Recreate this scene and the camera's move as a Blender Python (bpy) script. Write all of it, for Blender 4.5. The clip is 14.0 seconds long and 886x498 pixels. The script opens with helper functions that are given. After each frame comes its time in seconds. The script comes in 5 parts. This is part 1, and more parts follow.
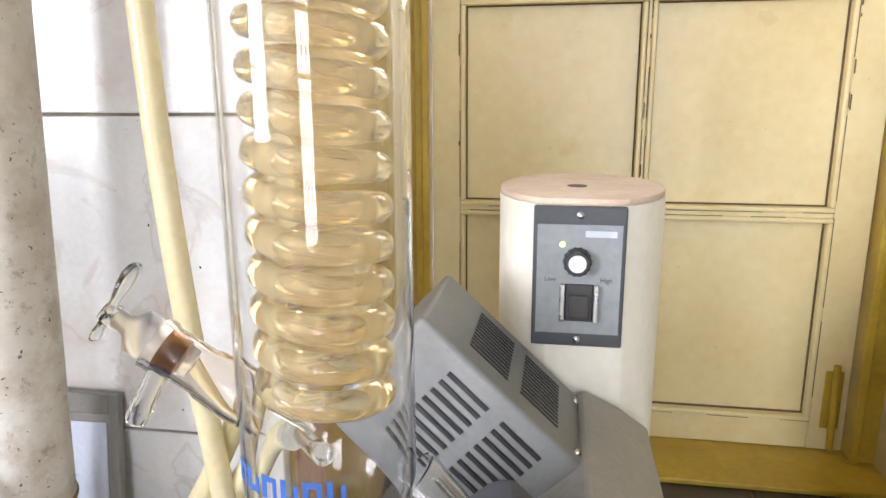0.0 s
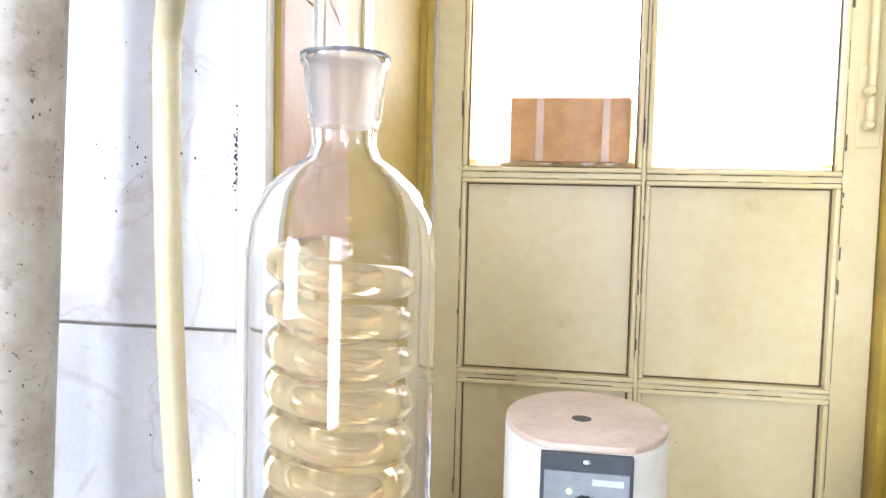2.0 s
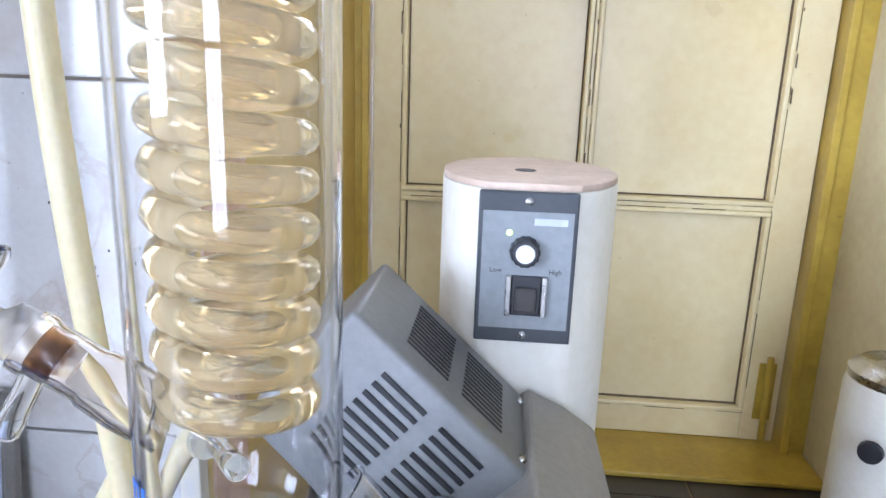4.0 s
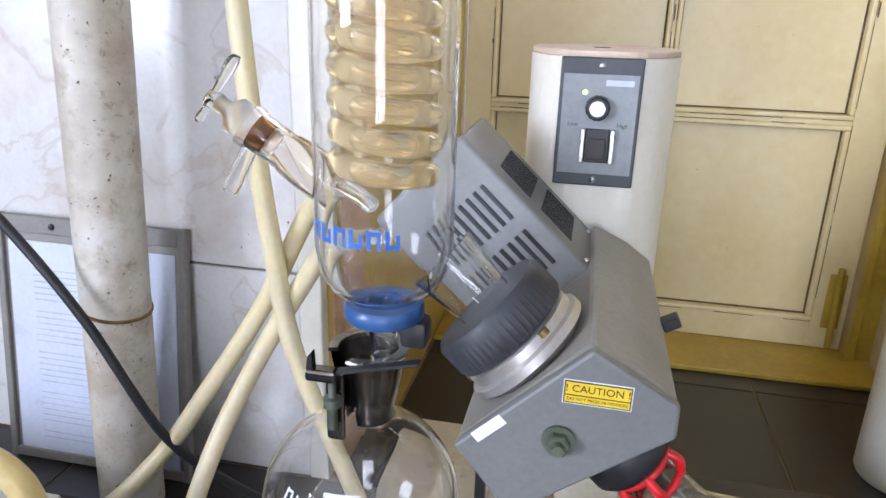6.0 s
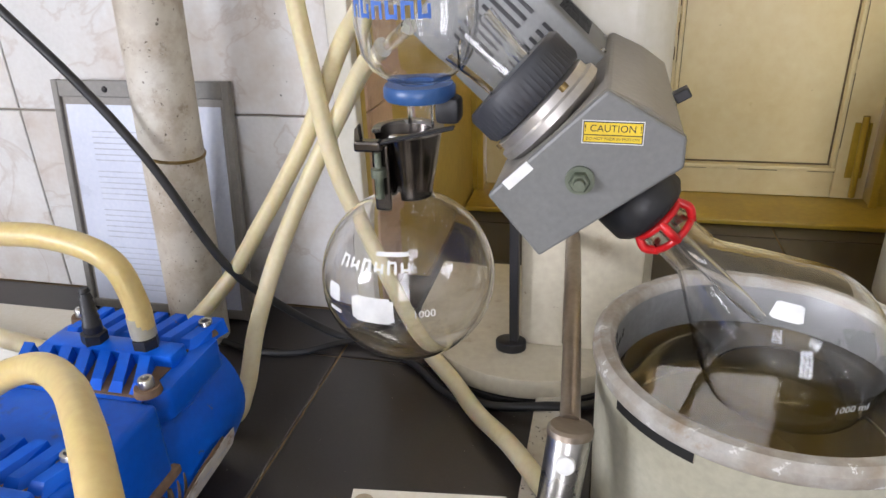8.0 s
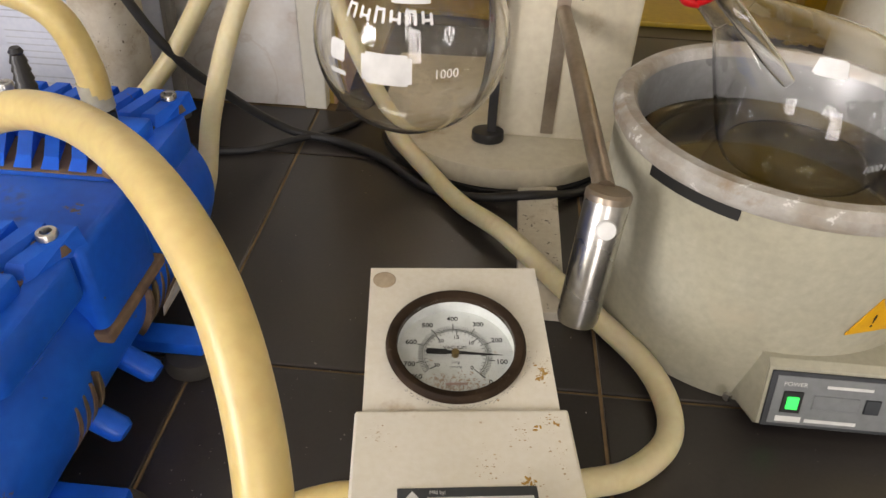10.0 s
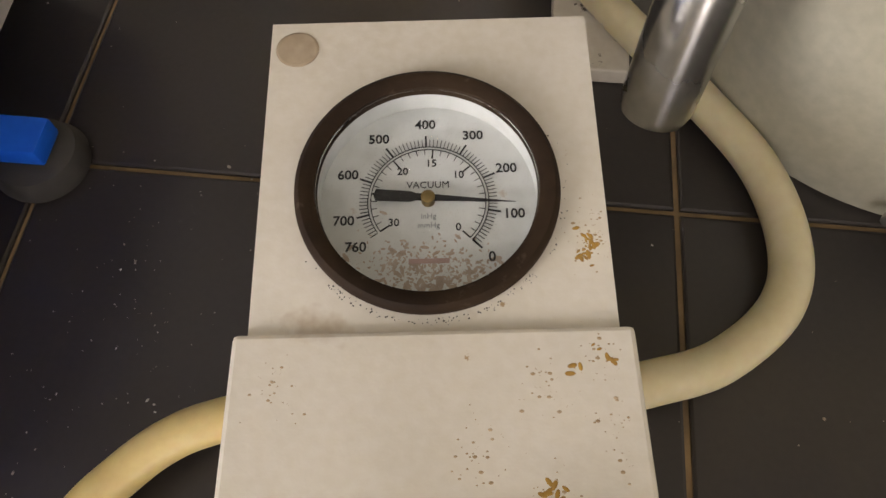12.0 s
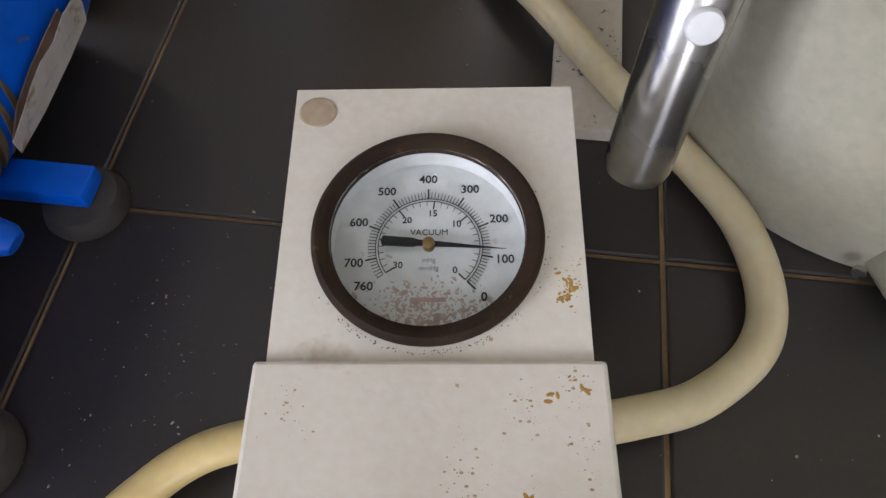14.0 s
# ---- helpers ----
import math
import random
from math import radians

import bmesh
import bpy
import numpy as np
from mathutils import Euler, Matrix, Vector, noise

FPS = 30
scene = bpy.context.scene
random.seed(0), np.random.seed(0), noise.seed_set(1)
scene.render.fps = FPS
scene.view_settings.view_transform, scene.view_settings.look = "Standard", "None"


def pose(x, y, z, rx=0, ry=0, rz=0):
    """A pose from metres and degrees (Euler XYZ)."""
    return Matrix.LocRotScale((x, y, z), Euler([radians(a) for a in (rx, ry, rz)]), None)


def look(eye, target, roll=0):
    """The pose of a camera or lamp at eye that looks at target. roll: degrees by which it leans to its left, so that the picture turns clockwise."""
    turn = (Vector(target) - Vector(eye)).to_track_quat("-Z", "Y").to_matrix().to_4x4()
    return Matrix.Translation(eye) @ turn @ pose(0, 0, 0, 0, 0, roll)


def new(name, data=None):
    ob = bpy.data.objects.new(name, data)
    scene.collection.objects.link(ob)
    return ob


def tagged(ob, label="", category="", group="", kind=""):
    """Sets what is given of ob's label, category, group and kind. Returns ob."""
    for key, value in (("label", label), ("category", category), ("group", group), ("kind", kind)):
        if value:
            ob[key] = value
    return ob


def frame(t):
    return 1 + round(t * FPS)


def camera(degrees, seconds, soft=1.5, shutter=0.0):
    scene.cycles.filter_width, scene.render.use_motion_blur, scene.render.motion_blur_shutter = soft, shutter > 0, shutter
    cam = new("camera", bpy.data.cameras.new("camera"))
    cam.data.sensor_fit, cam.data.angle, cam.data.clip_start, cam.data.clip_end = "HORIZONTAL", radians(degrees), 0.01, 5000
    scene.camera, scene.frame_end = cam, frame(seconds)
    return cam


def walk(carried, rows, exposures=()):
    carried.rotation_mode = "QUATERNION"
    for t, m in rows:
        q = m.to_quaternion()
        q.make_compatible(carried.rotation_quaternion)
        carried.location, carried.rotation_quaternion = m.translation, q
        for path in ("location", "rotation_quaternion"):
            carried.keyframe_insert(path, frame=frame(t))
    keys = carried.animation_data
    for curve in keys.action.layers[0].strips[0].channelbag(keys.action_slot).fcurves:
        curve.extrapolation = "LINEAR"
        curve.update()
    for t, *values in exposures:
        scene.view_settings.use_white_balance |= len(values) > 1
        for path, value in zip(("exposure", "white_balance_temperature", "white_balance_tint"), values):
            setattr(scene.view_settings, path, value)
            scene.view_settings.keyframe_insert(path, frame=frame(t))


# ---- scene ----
cam = camera(64.8, 14.0)
PATH = [
    (0, (0.12, 0.135, 0.587), (-0.207, 2.054, 0.131), -0.3),
    (0.5, (0.117, 0.141, 0.612), (-0.178, 2.087, 0.256), 1.7),
    (1, (0.114, 0.14, 0.625), (-0.169, 2.094, 0.304), 1.5),
    (1.5, (0.115, 0.144, 0.647), (-0.157, 2.11, 0.4), 1.4),
    (2, (0.105, 0.133, 0.678), (-0.205, 2.105, 0.554), 1.4),
    (2.5, (0.095, 0.118, 0.688), (-0.189, 2.097, 0.634), 1.9),
    (3, (0.106, 0.119, 0.65), (-0.143, 2.096, 0.474), 2.5),
    (3.5, (0.118, 0.152, 0.601), (-0.073, 2.1, 0.188), 1.0),
    (4, (0.115, 0.177, 0.577), (-0.04, 2.11, 0.087), 1.9),
    (4.2, (0.115, 0.169, 0.567), (-0.077, 2.088, 0.038), 1.8),
    (6.3, (0.137, 0.009, 0.522), (-0.326, 1.834, -0.153), 1.3),
    (6.5, (0.146, -0.013, 0.511), (-0.382, 1.784, -0.192), 0.5),
    (7, (0.159, -0.038, 0.495), (-0.368, 1.728, -0.282), -0.2),
    (7.2, (0.166, -0.04, 0.489), (-0.364, 1.719, -0.301), -1.0),
    (9.3, (0.063, -0.053, 0.43), (-0.199, 1.694, -0.508), -1.2),
    (9.5, (0.054, -0.054, 0.428), (-0.181, 1.68, -0.541), -0.5),
    (10, (0.052, -0.041, 0.395), (-0.045, 1.52, -0.851), 2.4),
    (10.2, (0.061, -0.038, 0.385), (-0.052, 1.495, -0.894), 1.3),
    (10.5, (0.059, 0.001, 0.352), (-0.048, 1.355, -1.116), -0.4),
    (11, (0.062, 0.05, 0.327), (-0.004, 1.225, -1.29), 0.2),
    (11.5, (0.067, 0.115, 0.29), (-0.02, 1.008, -1.497), -0.3),
    (12, (0.064, 0.136, 0.282), (-0.057, 0.999, -1.518), -2.3),
    (12.5, (0.067, 0.133, 0.284), (-0.053, 1.005, -1.512), -0.9),
    (13, (0.072, 0.132, 0.29), (-0.081, 1.035, -1.488), -3.3),
    (13.5, (0.072, 0.128, 0.297), (-0.107, 1.062, -1.463), -3.7),
    (14, (0.073, 0.123, 0.307), (-0.111, 1.093, -1.432), -3.6),
]
WALK = [(t, look(eye, target, roll)) for t, eye, target, roll in PATH]
EXPOSURES = [(0.0, 0.38, 6350, 17), (0.5, 0.41, 6050, 17), (1.0, 0.47, 5650, 18), (1.5, 0.59, 5700, 18), (2.0, 0.58, 5650, 18), (2.5, 0.57, 5400, 19), (3.5, 0.50, 5400, 17), (4.2, 0.38, 5150, 19),
             (6.3, 0.17, 5800, 19), (7.2, 0.11, 6100, 19), (9.5, -0.04, 6950, 18), (10.5, -0.11, 7450, 18), (11.0, -0.14, 7200, 19), (11.6, -0.22, 7500, 20), (12.4, -0.26, 6750, 22), (13.5, -0.24, 6300, 21), (14.0, -0.22, 6100, 21)]
walk(cam, WALK, EXPOSURES)

# ---- world and daylight ----
world = bpy.data.worlds.new("sky")
scene.world = world
world.use_nodes = True
wn = world.node_tree.nodes
sky = wn.new("ShaderNodeTexSky")
sky.sky_type, sky.sun_disc = "NISHITA", False
sky.sun_elevation, sky.sun_rotation = radians(48), radians(215)
world.node_tree.links.new(sky.outputs[0], wn["Background"].inputs[0])
wn["Background"].inputs[1].default_value = 0.12


def window_lamp(name, place, target, sx, sy, watts, colour):
    lamp = bpy.data.lights.new(name, "AREA")
    lamp.shape, lamp.size, lamp.size_y, lamp.energy, lamp.color = "RECTANGLE", sx, sy, watts, colour
    ob = new(name, lamp)
    ob.matrix_world = look(place, target)
    return ob


window_lamp("daylight_side", (-2.14, -1.85, 0.95), (0, -1.10, 0.95), 1.0, 1.1, 118, (0.90, 0.95, 1.0))
window_lamp("daylight_back", (0.55, -2.74, 0.8), (0.55, 0, 0.8), 0.78, 2.15, 45, (0.95, 0.97, 1.0))


# ---- materials ----
def surface(name, colour, second=None, scale=14.0, rough=0.5, metal=0.0, bump=0.15, fine=180.0, spots=None, coat=0.0, rough_var=0.12):
    """A worn surface: two scales of colour variation, fine relief, and optional specks (colour, scale, share)."""
    m = bpy.data.materials.new(name)
    m.use_nodes = True
    n, l = m.node_tree.nodes, m.node_tree.links
    p = n["Principled BSDF"]
    second = second or tuple(c * 0.8 for c in colour)
    tc = n.new("ShaderNodeTexCoord")
    big, small = n.new("ShaderNodeTexNoise"), n.new("ShaderNodeTexNoise")
    big.inputs["Scale"].default_value, big.inputs["Detail"].default_value = scale, 6
    small.inputs["Scale"].default_value, small.inputs["Detail"].default_value = fine, 3
    for t in (big, small):
        l.new(tc.outputs["Object"], t.inputs["Vector"])
    ramp = n.new("ShaderNodeValToRGB")
    ramp.color_ramp.elements[0].position, ramp.color_ramp.elements[1].position = 0.36, 0.66
    ramp.color_ramp.elements[0].color, ramp.color_ramp.elements[1].color = (*second, 1), (*colour, 1)
    l.new(big.outputs[0], ramp.inputs[0])
    mix = n.new("ShaderNodeMixRGB")
    mix.blend_type = "OVERLAY"
    mix.inputs[0].default_value = 0.18
    l.new(ramp.outputs[0], mix.inputs[1])
    l.new(small.outputs[0], mix.inputs[2])
    out = mix.outputs[0]
    for colour2, sc, share, *soft in spots or ():
        v = n.new("ShaderNodeTexNoise")
        v.inputs["Scale"].default_value, v.inputs["Detail"].default_value, v.inputs["Roughness"].default_value = sc, 5, 0.65
        l.new(tc.outputs["Object"], v.inputs["Vector"])
        r = n.new("ShaderNodeValToRGB")
        r.color_ramp.elements[0].position, r.color_ramp.elements[1].position = 1 - share, min(1.0, 1.03 - share + (soft[0] if soft else 0))
        l.new(v.outputs[0], r.inputs[0])
        mm = n.new("ShaderNodeMixRGB")
        mm.inputs[2].default_value = (*colour2, 1)
        l.new(r.outputs[0], mm.inputs[0])
        l.new(out, mm.inputs[1])
        out = mm.outputs[0]
    l.new(out, p.inputs["Base Color"])
    rr = n.new("ShaderNodeMapRange")
    rr.inputs["To Min"].default_value, rr.inputs["To Max"].default_value = max(0.02, rough - rough_var), min(1, rough + rough_var)
    l.new(big.outputs[0], rr.inputs["Value"])
    l.new(rr.outputs[0], p.inputs["Roughness"])
    p.inputs["Metallic"].default_value = metal
    p.inputs["Coat Weight"].default_value = coat
    if bump:
        b = n.new("ShaderNodeBump")
        b.inputs["Strength"].default_value, b.inputs["Distance"].default_value = bump, 0.0006
        l.new(small.outputs[0], b.inputs["Height"])
        l.new(b.outputs[0], p.inputs["Normal"])
    return m


def clear(name, colour=(1, 1, 1), ior=1.47, rough=0.0):
    m = bpy.data.materials.new(name)
    m.use_nodes = True
    p = m.node_tree.nodes["Principled BSDF"]
    p.inputs["Base Color"].default_value = (*colour, 1)
    p.inputs["Transmission Weight"].default_value, p.inputs["IOR"].default_value, p.inputs["Roughness"].default_value = 1, ior, rough
    return m


def glow(name, colour, power):
    m = bpy.data.materials.new(name)
    m.use_nodes = True
    p = m.node_tree.nodes["Principled BSDF"]
    p.inputs["Base Color"].default_value = (*colour, 1)
    p.inputs["Emission Color"].default_value, p.inputs["Emission Strength"].default_value = (*colour, 1), power
    return m


def veined(name, base, vein, rust):
    """Glazed wall tile printed with cloudy marble veins."""
    m = surface(name, base, tuple(c * 0.9 for c in base), 9, 0.22, bump=0.05, spots=[(rust, 5, 0.52, 0.22)], rough_var=0.06)
    n, l = m.node_tree.nodes, m.node_tree.links
    p = n["Principled BSDF"]
    old = p.inputs["Base Color"].links[0].from_socket
    tc, wv = n.new("ShaderNodeTexCoord"), n.new("ShaderNodeTexNoise")
    wv.inputs["Scale"].default_value, wv.inputs["Detail"].default_value, wv.inputs["Distortion"].default_value = 8, 9, 1.2
    l.new(tc.outputs["Object"], wv.inputs["Vector"])
    r = n.new("ShaderNodeValToRGB")
    r.color_ramp.elements[0].position, r.color_ramp.elements[0].color = 0.475, (0, 0, 0, 1)
    r.color_ramp.elements[1].position, r.color_ramp.elements[1].color = 0.525, (0, 0, 0, 1)
    e = r.color_ramp.elements.new(0.5)
    e.color = (0.30, 0.30, 0.30, 1)
    l.new(wv.outputs[0], r.inputs[0])
    mm = n.new("ShaderNodeMixRGB")
    mm.inputs[2].default_value = (*vein, 1)
    l.new(r.outputs[0], mm.inputs[0])
    l.new(old, mm.inputs[1])
    l.new(mm.outputs[0], p.inputs["Base Color"])
    return m


def rubbery(name, colour, second):
    m = surface(name, colour, second, 10, 0.36, bump=0.05, rough_var=0.10)
    p = m.node_tree.nodes["Principled BSDF"]
    p.inputs["Subsurface Weight"].default_value = 0.35
    p.inputs["Subsurface Radius"].default_value = (0.012, 0.008, 0.003)
    return m


GLASS = clear("borosilicate_glass")
PANE = clear("window_glass", (0.98, 0.99, 0.98), 1.1)
THIN = clear("thin_blown_glass", (0.98, 0.98, 0.97), 1.22)
COIL = clear("coil_glass", (0.72, 0.60, 0.36), 1.38, 0.03)
COIL.node_tree.nodes["Principled BSDF"].inputs["Transmission Weight"].default_value = 0.86
WATER = clear("bath_water", (0.62, 0.545, 0.33), 1.33)
CREAM = surface("cream_door_paint", (0.79, 0.69, 0.41), (0.74, 0.62, 0.33), 6, 0.32, bump=0.35, fine=55, spots=[((0.72, 0.60, 0.30), 12, 0.46, 0.15), ((0.26, 0.19, 0.08), 85, 0.285)])
GOLD = surface("yellow_ochre_frame_paint", (0.52, 0.37, 0.045), (0.40, 0.27, 0.03), 8, 0.35, bump=0.25, fine=80, spots=[((0.22, 0.13, 0.05), 50, 0.3)])
OCHRE = surface("ochre_wall_paint", (0.58, 0.43, 0.11), (0.50, 0.35, 0.07), 6, 0.45, bump=0.3, fine=70, spots=[((0.40, 0.26, 0.10), 22, 0.36, 0.08)])
GRIME = surface("dark_joint_grime", (0.16, 0.11, 0.05), (0.09, 0.06, 0.03), 60, 0.8, bump=0.4)
WALLPAINT = surface("pale_yellow_wall_paint", (0.70, 0.62, 0.40), (0.62, 0.54, 0.33), 5, 0.6, bump=0.2, fine=60)
TILE_W = veined("marbled_wall_tile", (0.74, 0.73, 0.71), (0.40, 0.29, 0.22), (0.55, 0.465, 0.39))
STONE = surface("pink_stone_reveal", (0.64, 0.45, 0.31), (0.54, 0.35, 0.23), 12, 0.45, bump=0.2, spots=[((0.44, 0.27, 0.16), 18, 0.44, 0.08), ((0.34, 0.20, 0.11), 60, 0.33, 0.03)])
GROUT_W = surface("wall_grout", (0.42, 0.36, 0.29), (0.32, 0.27, 0.21), 40, 0.9, bump=0.4)
TILE_B = surface("black_bench_tile", (0.040, 0.034, 0.031), (0.028, 0.024, 0.023), 3, 0.3, bump=0.1, fine=320, rough_var=0.05, spots=[((0.055, 0.045, 0.034), 9, 0.40, 0.2)])
GROUT_B = surface("sandy_bench_grout", (0.34, 0.23, 0.115), (0.20, 0.135, 0.07), 30, 0.9, bump=0.5)
PLASTER = surface("room_plaster", (0.64, 0.63, 0.60), (0.58, 0.57, 0.53), 3, 0.8, bump=0.2)
FLOOR = surface("grey_floor", (0.30, 0.28, 0.25), (0.24, 0.22, 0.2), 3, 0.5)
PVC = surface("stained_pvc_pipe", (0.60, 0.57, 0.50), (0.50, 0.45, 0.37), 14, 0.5, bump=0.3, fine=90, spots=[((0.42, 0.36, 0.28), 20, 0.52, 0.12), ((0.27, 0.21, 0.15), 60, 0.41, 0.12), ((0.09, 0.065, 0.045), 170, 0.36)])
HOSE = rubbery("aged_silicone_hose", (0.66, 0.52, 0.24), (0.59, 0.45, 0.18))
HOSE_PALE = rubbery("pale_silicone_hose", (0.73, 0.645, 0.42), (0.67, 0.585, 0.35))
CUFF = rubbery("greyish_hose_end", (0.42, 0.40, 0.33), (0.36, 0.34, 0.27))
WHITE = surface("off_white_enamel", (0.74, 0.72, 0.64), (0.68, 0.65, 0.55), 9, 0.38, bump=0.15, fine=120, spots=[((0.50, 0.42, 0.30), 45, 0.27)])
# Column enamel in a stained, darker cream; shade low on the stand is coloured in.
BASEW = surface("shaded_cream_base_enamel", (0.60, 0.55, 0.43), (0.51, 0.46, 0.34), 9, 0.42, bump=0.15, fine=120, spots=[((0.40, 0.32, 0.21), 16, 0.38, 0.10), ((0.24, 0.17, 0.10), 70, 0.29)])
BATHW = surface("bath_cream_enamel", (0.44, 0.425, 0.335), (0.37, 0.35, 0.265), 7, 0.34, bump=0.12, spots=[((0.40, 0.36, 0.27), 11, 0.40, 0.12), ((0.30, 0.22, 0.13), 70, 0.27)])
RUSTY = surface("dusty_top", (0.60, 0.48, 0.38), (0.50, 0.38, 0.28), 22, 0.7, bump=0.2, spots=[((0.40, 0.28, 0.18), 60, 0.3)])
BOXW = surface("ivory_powder_coat", (0.74, 0.70, 0.60), (0.67, 0.62, 0.51), 8, 0.42, bump=0.2, fine=260, spots=[((0.52, 0.42, 0.31), 22, 0.36, 0.10), ((0.44, 0.30, 0.16), 110, 0.305), ((0.42, 0.25, 0.05), 30, 0.262, 0.02)])
GREY = surface("mid_grey_paint", (0.17, 0.172, 0.165), (0.145, 0.146, 0.14), 11, 0.42, bump=0.15, fine=220)
HOOD = surface("dusty_grey_paint", (0.25, 0.235, 0.21), (0.20, 0.188, 0.168), 14, 0.5, bump=0.15, fine=200)
PANELG = surface("panel_grey", (0.22, 0.235, 0.24), (0.19, 0.2, 0.205), 16, 0.45, bump=0.05)
PANELD = surface("panel_charcoal", (0.045, 0.05, 0.055), (0.035, 0.04, 0.045), 16, 0.45, bump=0.05)
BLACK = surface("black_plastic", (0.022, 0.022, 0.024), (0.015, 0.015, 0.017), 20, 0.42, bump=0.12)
NUT = surface("ribbed_nut_plastic", (0.04, 0.043, 0.05), (0.03, 0.03, 0.035), 30, 0.5, bump=0.1)
CABLE = surface("black_cable_rubber", (0.02, 0.02, 0.022), (0.012, 0.012, 0.013), 20, 0.45, bump=0.05)
STEEL = surface("brushed_steel", (0.50, 0.49, 0.47), (0.40, 0.39, 0.37), 25, 0.28, metal=1, bump=0.08)
DARKSTEEL = surface("dark_polished_steel", (0.22, 0.20, 0.18), (0.14, 0.12, 0.11), 35, 0.2, metal=1, bump=0.06)
DIRTYW = surface("gritty_white_paint", (0.66, 0.62, 0.53), (0.58, 0.53, 0.43), 16, 0.6, bump=0.4, spots=[((0.30, 0.22, 0.13), 24, 0.40, 0.08), ((0.07, 0.055, 0.04), 120, 0.38)])
BEIGE = surface("beige_plug", (0.44, 0.35, 0.24), (0.34, 0.26, 0.17), 120, 0.7, bump=0.2)
SMEAR = clear("yellowed_glass_smear", (0.44, 0.32, 0.16), 1.05, 0.55)
FROST = clear("frosted_glass_cone", (0.93, 0.89, 0.84), 1.25, 0.32)
OLDPAPER = surface("dirty_label_paper", (0.66, 0.63, 0.60), (0.55, 0.50, 0.44), 30, 0.7, bump=0.2, spots=[((0.30, 0.19, 0.09), 26, 0.42, 0.05)])
BROWNSTEEL = surface("tarnished_steel", (0.36, 0.30, 0.24), (0.26, 0.21, 0.16), 30, 0.4, metal=0.85, bump=0.12)
ALU = surface("cast_aluminium", (0.62, 0.61, 0.60), (0.5, 0.47, 0.43), 25, 0.4, metal=0.8, bump=0.15, spots=[((0.25, 0.16, 0.1), 40, 0.32)])
GREENBOLT = surface("greenish_bolt", (0.19, 0.21, 0.16), (0.12, 0.14, 0.10), 60, 0.45, metal=0.7, bump=0.2)
BLUE = surface("blue_pump_enamel", (0.002, 0.125, 0.72), (0.002, 0.090, 0.56), 12, 0.36, bump=0.12, fine=160, spots=[((0.075, 0.06, 0.07), 13, 0.38, 0.07), ((0.13, 0.085, 0.06), 60, 0.33)])
BLUE.node_tree.nodes["Principled BSDF"].inputs["Specular IOR Level"].default_value = 0.25
DUST = surface("brown_dust", (0.20, 0.125, 0.075), (0.11, 0.068, 0.045), 60, 0.9, bump=0.4)
COLLAR = surface("blue_collar_plastic", (0.035, 0.10, 0.26), (0.025, 0.07, 0.2), 30, 0.3, bump=0.02)
RED = surface("red_clip_plastic", (0.62, 0.012, 0.015), (0.5, 0.01, 0.012), 40, 0.3, bump=0.05)
YELLOW = surface("warning_yellow", (0.72, 0.52, 0.02), (0.65, 0.46, 0.02), 40, 0.4, bump=0)
ORANGE = surface("warning_amber", (0.75, 0.40, 0.01), (0.68, 0.35, 0.01), 40, 0.4, bump=0)
INK = surface("black_ink", (0.012, 0.012, 0.012), None, 40, 0.5, bump=0)
PRINT = surface("white_print", (0.78, 0.78, 0.76), None, 40, 0.5, bump=0)
BLUEINK = surface("blue_print", (0.05, 0.16, 0.55), None, 40, 0.4, bump=0)
GREYINK = surface("grey_print", (0.50, 0.53, 0.62), None, 40, 0.6, bump=0)
REDINK = surface("faded_red_print", (0.46, 0.31, 0.27), None, 40, 0.6, bump=0)
DIAL = surface("dial_face", (0.60, 0.62, 0.60), (0.53, 0.54, 0.51), 30, 0.5, bump=0.02, spots=[((0.45, 0.39, 0.32), 90, 0.33, 0.05)])
RIM = surface("brown_gauge_bezel", (0.036, 0.021, 0.011), (0.020, 0.011, 0.006), 45, 0.75, bump=0.5, fine=300, spots=[((0.075, 0.052, 0.034), 90, 0.38, 0.05)])
RIM.node_tree.nodes["Principled BSDF"].inputs["Specular IOR Level"].default_value = 0.2
BRASS = surface("tarnished_brass", (0.30, 0.21, 0.09), (0.2, 0.14, 0.06), 60, 0.4, metal=0.9, bump=0.1)
PAPER = surface("notice_paper", (0.62, 0.66, 0.78), (0.57, 0.61, 0.72), 10, 0.3, bump=0.05, coat=0.3)
CARD = surface("torn_card", (0.52, 0.30, 0.13), (0.42, 0.23, 0.09), 40, 0.8, bump=0.3)
LIMESCALE = surface("scaled_rim", (0.46, 0.45, 0.42), (0.30, 0.26, 0.21), 35, 0.6, bump=0.6, fine=240, spots=[((0.28, 0.21, 0.14), 26, 0.43, 0.10), ((0.66, 0.65, 0.62), 70, 0.38)])
TANK = surface("bath_tank_grey", (0.27, 0.275, 0.28), (0.21, 0.21, 0.205), 18, 0.3, metal=0.3, bump=0.1)
SILT = surface("silty_tank_floor", (0.31, 0.235, 0.10), (0.20, 0.15, 0.06), 22, 0.7, bump=0.2)
RUBBER = surface("grey_rubber", (0.055, 0.05, 0.045), (0.04, 0.036, 0.032), 50, 0.75, bump=0.3)
SOOT = surface("black_dirt_specks", (0.02, 0.018, 0.016), None, 80, 0.9, bump=0)
GREENLED = glow("green_neon", (0.0, 0.62, 0.10), 1.6)
LED = glow("led_lit", (0.45, 0.8, 0.15), 2.5)
OUTSIDE = glow("bright_outdoors", (1.0, 0.99, 0.97), 4.0)


